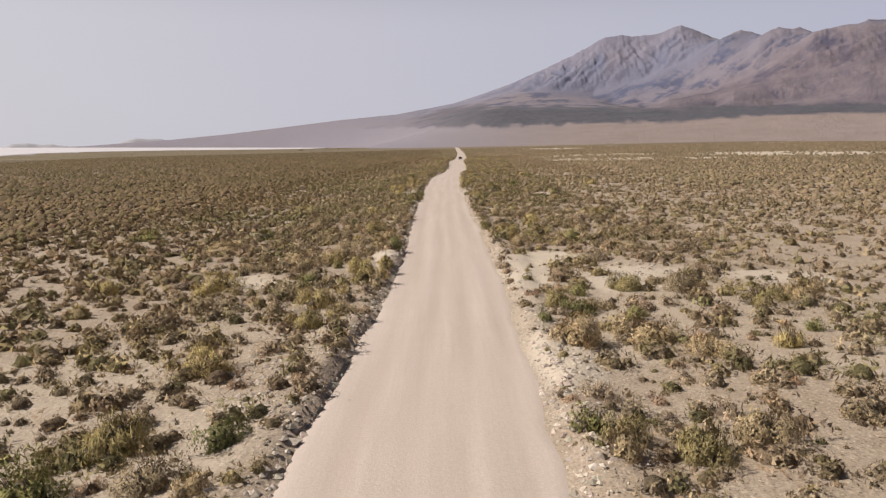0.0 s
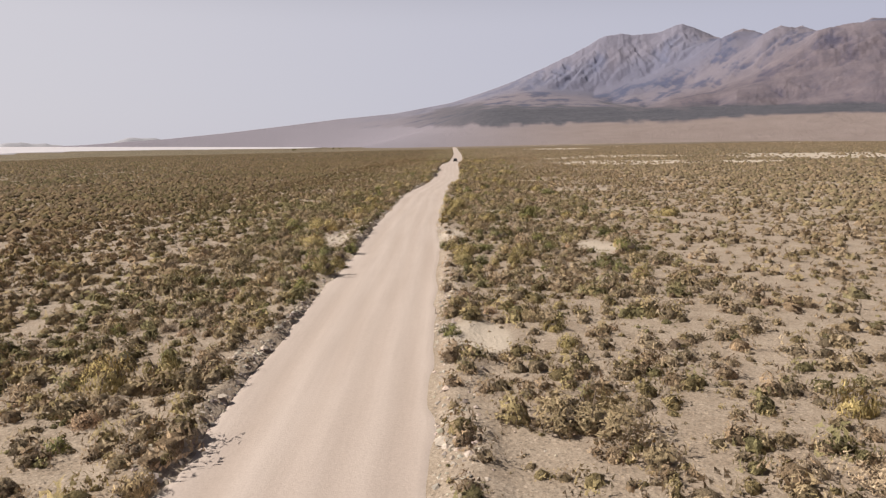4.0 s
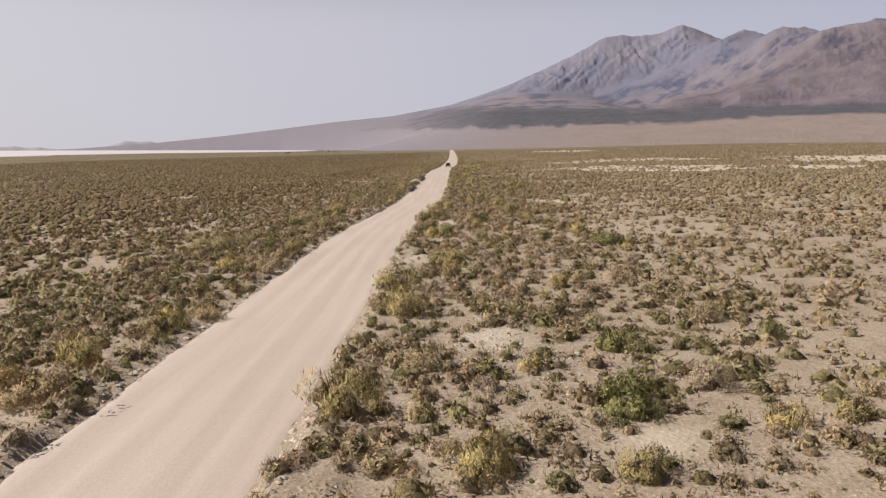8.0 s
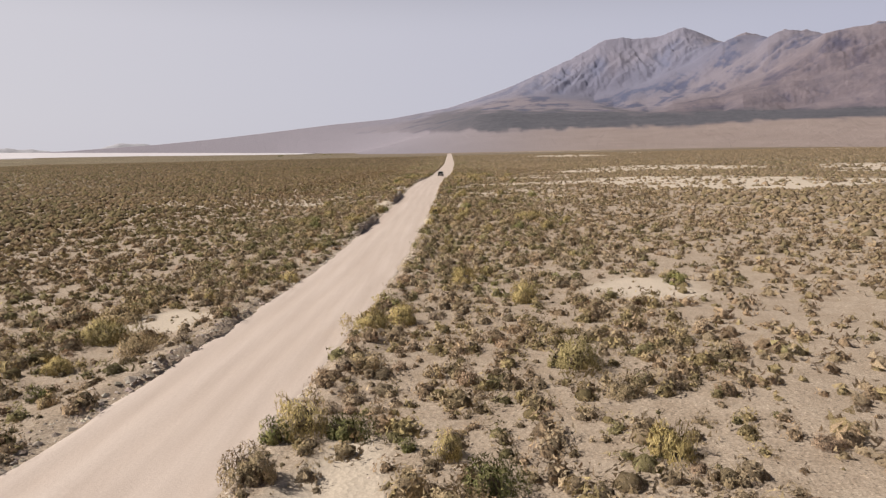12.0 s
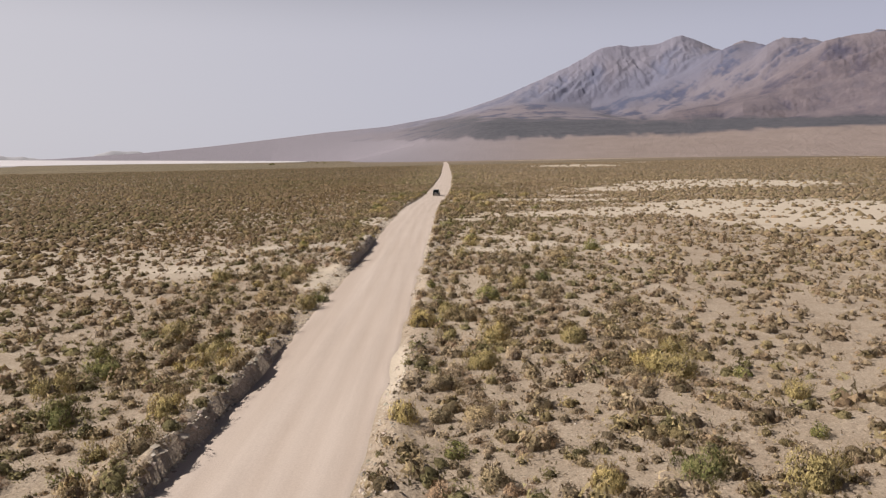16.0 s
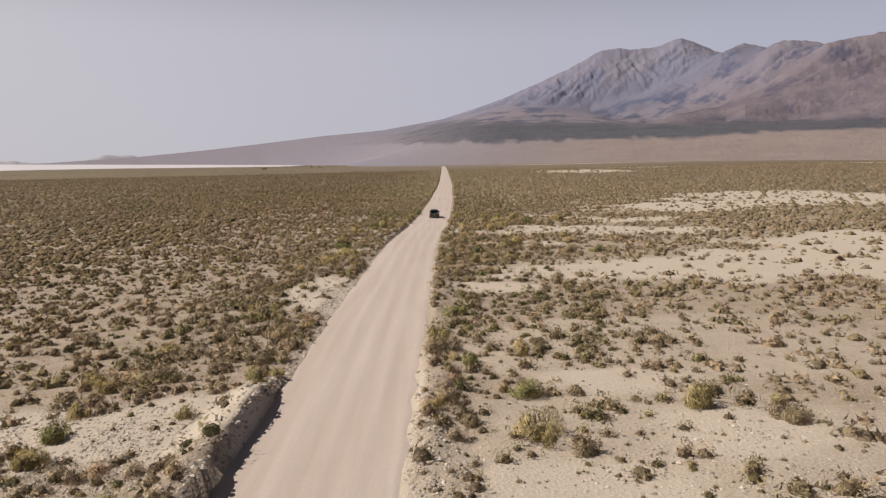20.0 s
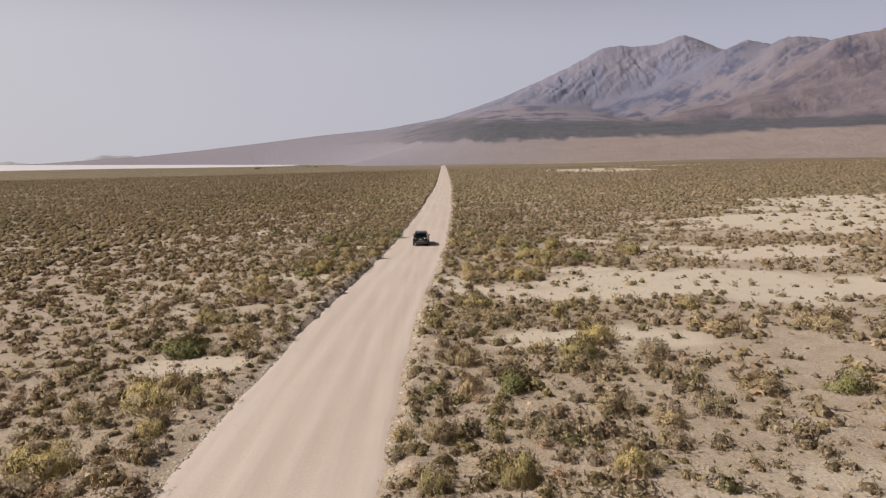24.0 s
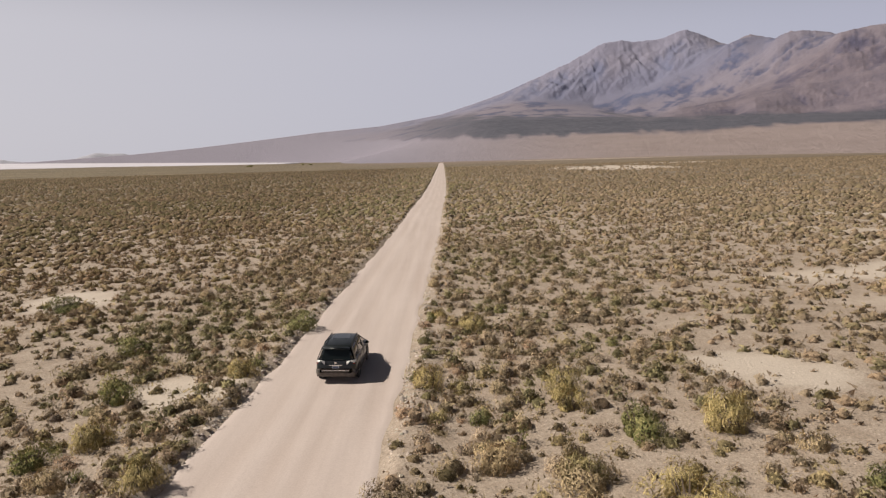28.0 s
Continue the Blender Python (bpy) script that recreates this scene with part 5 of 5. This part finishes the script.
def stones(name, x, y, r, label, seed, sink=0.1):
    g = np.random.default_rng(seed)
    forms = [stone_form(g) for _ in range(8)]
    n = len(x)
    z = ground_z(x, y) - sink * r
    tint = np.array([0.46, 0.395, 0.345]) * g.uniform(0.55, 1.4, (n, 1)) * g.uniform(0.95, 1.05, (n, 3))
    ang, form = g.uniform(0, 6.28, n), g.integers(8, size=n)
    vs, ts = [], []
    for k, f in enumerate(forms):
        i = np.where(form == k)[0]
        c, s, q = np.cos(ang[i])[:, None], np.sin(ang[i])[:, None], r[i][:, None]
        vs.append(np.stack([x[i][:, None] + (c * f[:, 0] - s * f[:, 1]) * q, y[i][:, None] + (s * f[:, 0] + c * f[:, 1]) * q, z[i][:, None] + f[:, 2] * q], -1).reshape(-1, 3))
        ts.append(np.repeat(tint[i], len(f), axis=0))
    v = np.concatenate(vs)
    me = mesh_from(name, v, np.arange(len(v)).reshape(-1, 3), STONE, attrs=(("tint", np.concatenate(ts)),))
    tagged(new(name, me), label, "stones", kind="stuff")


def edge_spots(count, spread, g, sides=(-1, 1)):
    y = g.uniform(10, 400, count)
    side = g.choice(sides, count)
    o = half_width(y) + 0.05 + np.abs(g.normal(size=count)) * spread
    lumps = smooth(0.35, 0.65, fbm(y / 8.0, side * 3.0, 221, 3))
    keep = g.uniform(0, 1, count) < 0.25 + 0.75 * lumps
    return (road_x(y) + side * o)[keep], y[keep]


g = np.random.default_rng(77)
sx, sy = edge_spots(17000, 0.55, g, (-1, 1, 1))
stones("berm_gravel", sx, sy, np.clip(0.055 * np.exp(0.5 * g.normal(size=len(sx))), 0.02, 0.17), "loose grey-brown stones along the road's banks", 78)
ny = g.uniform(12, 395, 9000)
ny = ny[g.uniform(0, 1, len(ny)) < 0.25 + 1.6 * bank_left(ny)]
nx = road_x(ny) - half_width(ny) + 0.1 - np.abs(g.normal(size=len(ny))) * 0.28
stones("bank_rubble", nx, ny, np.clip(0.075 * np.exp(0.45 * g.normal(size=len(ny))), 0.03, 0.2), "grey-brown rubble and clods on the cut bank of the road", 76, 0.0)
# larger stones that lie singly along the banks
forms = []
for k in range(8):
    v = stone_form(g)
    forms.append(mesh_from("stone", v, np.arange(len(v)).reshape(-1, 3), STONE, attrs=(("tint", np.tile(np.array([0.47, 0.405, 0.355]) * (0.7 + 0.09 * k), (len(v), 1))),)))
for k in range(290):
    y = g.uniform(12, 385)
    side = -1 if k % 4 else 1
    x = float(road_x(y)) + side * (float(half_width(y)) + 0.05 + abs(g.normal()) * 0.35)
    q = float(np.clip(0.13 * np.exp(0.4 * g.normal()), 0.07, 0.3))
    ob = new("stone", forms[k % 8])
    ob.matrix_basis = Matrix.LocRotScale((x, y, float(ground_z(x, y)) + 0.1 * q), Euler((0, 0, g.uniform(0, 6.28))), (q * g.uniform(0.8, 1.5), q, q * g.uniform(0.6, 1.0)))
    ob.parent = ground_ob
# stony spills beside the road
lx, ly = [], []
for cx, cy, a, b, n in ((-5.0, 20, 1.3, 5, 1500), (-5.2, 103, 1.4, 6, 2600), (-1.9, 262, 1.8, 7, 2400), (3.6, 20, 1.0, 6, 1300), (9.6, 34, 3.0, 3, 1200), (8.8, 121, 1.6, 4, 900), (1.0, 228, 1.2, 5, 900), (28, 343, 9, 5, 1100), (19, 265, 8, 5, 2200), (-4.5, 264, 4, 5, 6500), (9.6, 262, 1.0, 9, 2200), (1.5, 287, 0.5, 12, 1800), (1.2, 242, 0.6, 8, 900)):
    lx.append(cx + a * g.normal(size=n) * 0.7)
    ly.append(cy + b * g.normal(size=n) * 0.7)
lx, ly = np.concatenate(lx), np.concatenate(ly)
keep = ~in_road(lx, ly, 0.2)
lx, ly = lx[keep], ly[keep]
stones("stony_spill", lx, ly, np.clip(0.045 * np.exp(0.5 * g.normal(size=len(lx))), 0.02, 0.15), "spread of pale broken stones on bare soil", 79)
n = 4500
px, py = g.uniform(-14, 30, n), g.uniform(10, 400, n)
keep = ~in_road(px, py, 0.1)
px, py = px[keep], py[keep]
stones("scattered_pebbles", px, py, np.clip(0.035 * np.exp(0.4 * g.normal(size=len(px))), 0.015, 0.12), "small stones scattered over the desert floor", 80)


# ---- far trees at the edge of the salt flat ----
def far_tree(x, y, s):
    z = float(plain(x, y))
    root = tagged(new("tree"), "small dark tree far out on the plain", "tree", group="far trees on the plain")
    root.location = (x, y, z)
    bm = bmesh.new()
    bmesh.ops.create_cone(bm, segments=7, radius1=0.09 * s, radius2=0.05 * s, depth=0.8 * s, matrix=Matrix.Translation((0, 0, 0.35 * s)))
    for k in range(4):
        a = k * 1.6
        bmesh.ops.create_cone(bm, segments=5, radius1=0.05 * s, radius2=0.015 * s, depth=0.7 * s,
                              matrix=Matrix.Translation((math.cos(a) * 0.2 * s, math.sin(a) * 0.2 * s, 0.75 * s)) @ Euler((0, 0.6, a)).to_matrix().to_4x4())
    part("trunk", bm, WOOD, root)
    v = sprays(420, 0.22, 0.16, 900 + int(s * 10), 0.1, 9, 0.5)[0] * np.array([1.25, 1.1, 1.15]) * s
    v[:, 2] += 0.35 * s
    crown = new("crown", mesh_from("crown", v, np.arange(len(v)).reshape(-1, 3), SHRUB_MATS["greasewood"]))
    crown.parent = root


for x, y, s in ((-372, 1750, 4.2), (-378, 1752, 3.4), (-340, 2150, 3.6), (-322, 2160, 3.0), (-300, 2060, 2.4)):
    far_tree(x, y, s)


# ---- the car ----
PAINT = plain_material("dusty_dark_grey_car_paint", (0.014, 0.017, 0.018), 0.38, 0.2, 0.25, 3.0)
PAINT.node_tree.nodes["Principled BSDF"].inputs["Coat Weight"].default_value = 0.25
DUST = plain_material("dust_coated_lower_panels", (0.105, 0.09, 0.08), 0.8, 0.0, 0.3, 6.0)
GLASS = plain_material("tinted_car_glass", (0.012, 0.016, 0.017), 0.08)
RUBBER = plain_material("dusty_tyre_rubber", (0.045, 0.04, 0.036), 0.9, grain=0.3)
ALLOY = plain_material("dull_alloy", (0.45, 0.45, 0.45), 0.35, 0.9)
CHROME = plain_material("car_chrome", (0.7, 0.7, 0.7), 0.15, 1.0)
BLACK = plain_material("black_plastic", (0.02, 0.02, 0.02), 0.6)
RED = plain_material("red_lamp_lens", (0.25, 0.03, 0.025), 0.15)
CLEAR = plain_material("clear_lamp_lens", (0.72, 0.70, 0.68), 0.12)
PLATE = plain_material("pale_number_plate", (0.62, 0.62, 0.62), 0.5)
BAR = plain_material("plate_bar", (0.08, 0.1, 0.2), 0.5)


def loft(rings, close=True):
    """A skin over rings of equal count; ends capped."""
    bm = bmesh.new()
    vs = [[bm.verts.new(p) for p in ring] for ring in rings]
    n = len(vs[0])
    for a, b in zip(vs, vs[1:]):
        for i in range(n):
            bm.faces.new((a[i], a[(i + 1) % n], b[(i + 1) % n], b[i]))
    if close:
        bm.faces.new(vs[0][::-1])
        bm.faces.new(vs[-1])
    bmesh.ops.recalc_face_normals(bm, faces=bm.faces)
    for f in bm.faces:
        f.smooth = True
    return bm


def box(cx, cy, cz, sx, sy, sz, bevel=0.02, turn=None):
    bm = bmesh.new()
    bmesh.ops.create_cube(bm, size=1, matrix=Matrix.Diagonal((sx, sy, sz, 1)))
    if bevel:
        bmesh.ops.bevel(bm, geom=bm.edges[:], offset=bevel, segments=2, affect="EDGES")
    bmesh.ops.transform(bm, matrix=Matrix.Translation((cx, cy, cz)) @ (turn or Matrix()), verts=bm.verts)
    return bm


def quad_panel(corners, thick=0.012):
    bm = bmesh.new()
    vs = [bm.verts.new(c) for c in corners]
    f = bm.faces.new(vs)
    n = (vs[1].co - vs[0].co).cross(vs[2].co - vs[0].co).normalized() * thick
    back = [bm.verts.new(v.co - n) for v in vs]
    bm.faces.new(back[::-1])
    k = len(vs)
    for i in range(k):
        bm.faces.new((vs[i], back[i], back[(i + 1) % k], vs[(i + 1) % k]))
    bmesh.ops.recalc_face_normals(bm, faces=bm.faces)
    return bm


def body_ring(y, w, z0, z1, crown):
    """Half-rounded section of the lower body: width w, from z0 to the belt z1, with a crowned top."""
    pts = [(-w + 0.07, z0), (-w + 0.01, z0 + 0.10), (-w - 0.005, z0 + 0.32), (-w + 0.005, z1 - 0.14), (-w + 0.07, z1 - 0.01), (-w * 0.55, z1 + crown * 0.75), (0, z1 + crown)]
    return [(x, y, z) for x, z in pts] + [(-x, y, z) for x, z in pts[-2::-1]]


def build_car(x, y, heading):
    car = tagged(new("suv"), "dark grey dusty mid-size SUV driving on the gravel road", "car")
    car.matrix_basis = pose(x, y, float(plain(x, y)) - 0.05, 0, 0, heading) @ Matrix.Diagonal((0.95, 0.95, 0.95, 1))
    rows = [(-2.36, 0.70, 0.42, 0.80, 0.00), (-2.31, 0.84, 0.34, 0.98, 0.0), (-2.20, 0.905, 0.30, 1.06, 0.0), (-1.9, 0.935, 0.27, 1.08, 0.0), (-1.2, 0.942, 0.25, 1.07, 0.0),
            (0.0, 0.942, 0.24, 1.04, 0.0), (0.9, 0.940, 0.25, 1.01, 0.02), (1.35, 0.93, 0.26, 0.99, 0.07), (1.9, 0.90, 0.28, 0.93, 0.08), (2.2, 0.82, 0.30, 0.84, 0.07), (2.38, 0.62, 0.36, 0.70, 0.04)]
    part("body", loft([body_ring(*r) for r in rows]), PAINT, car)
    # glasshouse: belt to roof
    def glass_ring(yb, yt, wb, wt, zb, zt):
        return [(-wb, yb, zb), (-wt - 0.02, yt, zt - 0.08), (-wt + 0.10, yt, zt), (0, yt, zt + 0.02), (wt - 0.10, yt, zt), (wt + 0.02, yt, zt - 0.08), (wb, yb, zb)]
    rings = [glass_ring(-2.24, -1.98, 0.80, 0.60, 1.02, 1.56), glass_ring(-1.9, -1.7, 0.87, 0.66, 1.03, 1.61), glass_ring(-0.9, -0.9, 0.89, 0.69, 1.03, 1.645),
             glass_ring(0.0, -0.1, 0.89, 0.69, 1.02, 1.645), glass_ring(0.7, 0.25, 0.88, 0.66, 1.0, 1.62), glass_ring(1.45, 0.5, 0.80, 0.60, 0.99, 1.57)]
    part("windows", loft(rings), GLASS, car, "dark tinted glass")
    roof = [[(-w, yy, z - 0.035), (-w + 0.07, yy, z), (-w * 0.5, yy, z + 0.018), (0, yy, z + 0.024), (w * 0.5, yy, z + 0.018), (w - 0.07, yy, z), (w, yy, z - 0.035), (0, yy, z - 0.06)]
            for yy, w, z in ((-2.02, 0.63, 1.585), (-1.7, 0.68, 1.63), (-0.9, 0.70, 1.665), (-0.1, 0.70, 1.665), (0.25, 0.675, 1.64), (0.48, 0.63, 1.60))]
    roof_ob = part("roof", loft(roof), PAINT, car)
    part("sunroof", box(0, -0.35, 1.686, 0.8, 0.75, 0.012, 0.005), GLASS, roof_ob)
    part("spoiler", loft([[(-0.66, -2.14, 1.565), (-0.62, -1.98, 1.61), (0, -1.98, 1.635), (0.62, -1.98, 1.61), (0.66, -2.14, 1.565), (0, -2.17, 1.575)],
                          [(-0.66, -2.12, 1.535), (-0.62, -1.98, 1.56), (0, -1.98, 1.575), (0.62, -1.98, 1.56), (0.66, -2.12, 1.535), (0, -2.14, 1.54)]]), PAINT, roof_ob)
    for s in (-1, 1):
        rail = part("roof_rail", box(s * 0.62, -0.75, 1.715, 0.045, 1.9, 0.035, 0.014), BLACK, roof_ob, "black roof rail")
        for yy in (-1.6, -0.75, 0.1):
            part("rail_foot", box(s * 0.62, yy, 1.685, 0.04, 0.09, 0.05, 0.01), BLACK, rail)
        # pillars
        for (yb, yt, zt, wt, wd) in ((-2.05, -1.8, 1.58, 0.665, 0.26), (-0.85, -0.78, 1.61, 0.705, 0.10), (0.3, 0.15, 1.60, 0.69, 0.10), (1.32, 0.42, 1.56, 0.635, 0.10)):
            part("pillar", quad_panel([(s * 0.885, yb - wd / 2, 1.04), (s * 0.885, yb + wd / 2, 1.04), (s * (wt + 0.012), yt + wd / 2, zt), (s * (wt + 0.012), yt - wd / 2, zt)], 0.02), PAINT, car)
        # doors: seams, handles and dusty sills
        for yy in (-1.05, 0.05, 1.0):
            part("door_seam", box(s * 0.943, yy, 0.68, 0.012, 0.014, 0.62, 0), BLACK, car)
        for yy in (-0.82, 0.28):
            part("door_handle", box(s * 0.955, yy, 0.93, 0.03, 0.2, 0.035, 0.01), CHROME, car, "chrome door handle")
        part("sill", box(s * 0.93, 0.0, 0.33, 0.05, 2.1, 0.16, 0.02), DUST, car, "dust-covered sill")
        mirror = part("wing_mirror", box(s * 1.03, 0.78, 1.09, 0.17, 0.11, 0.15, 0.035), PAINT, car)
        part("mirror_glass", box(s * 1.035, 0.722, 1.09, 0.14, 0.006, 0.12, 0), GLASS, mirror)
        part("mirror_arm", box(s * 0.93, 0.79, 1.04, 0.1, 0.06, 0.05, 0.01), BLACK, mirror)
        lamp = part("tail_light", loft([[(s * 0.50, -2.345, 0.88), (s * 0.50, -2.335, 1.03), (s * 0.86, -2.262, 1.06), (s * 0.86, -2.275, 0.90)],
                                        [(s * 0.50, -2.20, 0.88), (s * 0.50, -2.20, 1.03), (s * 0.915, -1.98, 1.05), (s * 0.925, -2.0, 0.92)]]), CLEAR, car, "pale clear-lens tail light")
        part("red_lens", box(s * 0.84, -2.278, 0.93, 0.1, 0.03, 0.06, 0.008, Euler((0, 0, s * 0.22)).to_matrix().to_4x4()), RED, lamp)
        part("reflector", box(s * 0.72, -2.345, 0.50, 0.2, 0.02, 0.05, 0.006), RED, car)
        part("exhaust", box(s * 0.6, -2.33, 0.34, 0.13, 0.1, 0.06, 0.02), CHROME, car)
        for yy in (-1.37, 1.40):
            arch = bmesh.new()
            bmesh.ops.create_cone(arch, cap_ends=True, segments=28, radius1=0.415, radius2=0.415, depth=0.06,
                                  matrix=Matrix.Translation((s * 0.922, yy, 0.36)) @ Euler((0, math.pi / 2, 0)).to_matrix().to_4x4())
            part("wheel_arch", arch, BLACK, car)
            tyre = bmesh.new()
            prof = [(0.25, -0.115), (0.33, -0.12), (0.362, -0.09), (0.366, 0.0), (0.362, 0.09), (0.33, 0.12), (0.25, 0.115)]
            loops = [[tyre.verts.new((s * 0.845 + w, yy + math.cos(k * math.pi / 14) * rr, 0.366 + math.sin(k * math.pi / 14) * rr)) for rr, w in prof] for k in range(28)]
            for k in range(28):
                for j in range(len(prof)):
                    tyre.faces.new((loops[k][j], loops[(k + 1) % 28][j], loops[(k + 1) % 28][(j + 1) % 7], loops[k][(j + 1) % 7]))
            bmesh.ops.recalc_face_normals(tyre, faces=tyre.faces)
            wheel = part("wheel", tyre, RUBBER, car, "dusty tyre on an alloy rim")
            rim = bmesh.new()
            mw = Matrix.Translation((s * 0.93, yy, 0.366)) @ Euler((0, math.pi / 2, 0)).to_matrix().to_4x4()
            bmesh.ops.create_cone(rim, cap_ends=True, segments=20, radius1=0.07, radius2=0.05, depth=0.05, matrix=mw)
            for k in range(5):
                spoke = Euler((k * 2 * math.pi / 5, 0, 0)).to_matrix().to_4x4()
                bmesh.ops.create_cube(rim, size=1, matrix=Matrix.Translation((s * 0.93, yy, 0.366)) @ spoke @ Matrix.Translation((0, 0, 0.15)) @ Matrix.Diagonal((0.035, 0.07, 0.24, 1)))
            part("rim", rim, ALLOY, wheel)
    tail = part("tailgate", quad_panel([(-0.66, -2.372, 0.72), (0.66, -2.372, 0.72), (0.72, -2.30, 1.04), (-0.72, -2.30, 1.04)], 0.03), PAINT, car)
    part("rear_window", quad_panel([(-0.68, -2.262, 1.06), (0.68, -2.262, 1.06), (0.55, -2.02, 1.54), (-0.55, -2.02, 1.54)], 0.012), GLASS, car, "dusty rear window")
    part("wiper", box(0.12, -2.27, 1.09, 0.5, 0.02, 0.018, 0.005), BLACK, tail)
    part("chrome_strip", box(0, -2.385, 0.86, 0.62, 0.02, 0.035, 0.006), CHROME, tail, "chrome tailgate strip")
    part("badge", box(0, -2.362, 0.96, 0.11, 0.015, 0.08, 0.006), CHROME, tail, "plain silver badge")
    plate = part("number_plate", box(0, -2.388, 0.775, 0.32, 0.014, 0.15, 0.004), PLATE, tail, "pale number plate with a plain bar")
    part("plate_bar", box(0, -2.397, 0.775, 0.24, 0.004, 0.06, 0), BAR, plate)
    part("rear_bumper", loft([body_ring(-2.43, 0.66, 0.40, 0.64, 0.0), body_ring(-2.40, 0.82, 0.33, 0.68, 0.0), body_ring(-2.28, 0.925, 0.29, 0.69, 0.0), body_ring(-1.95, 0.945, 0.28, 0.68, 0.0)]), DUST, car, "rear bumper coated with pale dust")
    part("bumper_strip", box(0, -2.432, 0.62, 1.25, 0.02, 0.03, 0.006), CHROME, car)
    part("windscreen", quad_panel([(-0.76, 1.46, 1.02), (0.76, 1.46, 1.02), (0.57, 0.52, 1.56), (-0.57, 0.52, 1.56)][::-1], 0.012), GLASS, car)
    part("grille", box(0, 2.36, 0.58, 0.9, 0.05, 0.2, 0.02), BLACK, car)
    for s in (-1, 1):
        part("headlight", box(s * 0.66, 2.2, 0.74, 0.3, 0.2, 0.12, 0.04), CLEAR, car)


build_car(9.72, 370.0, -2.2)
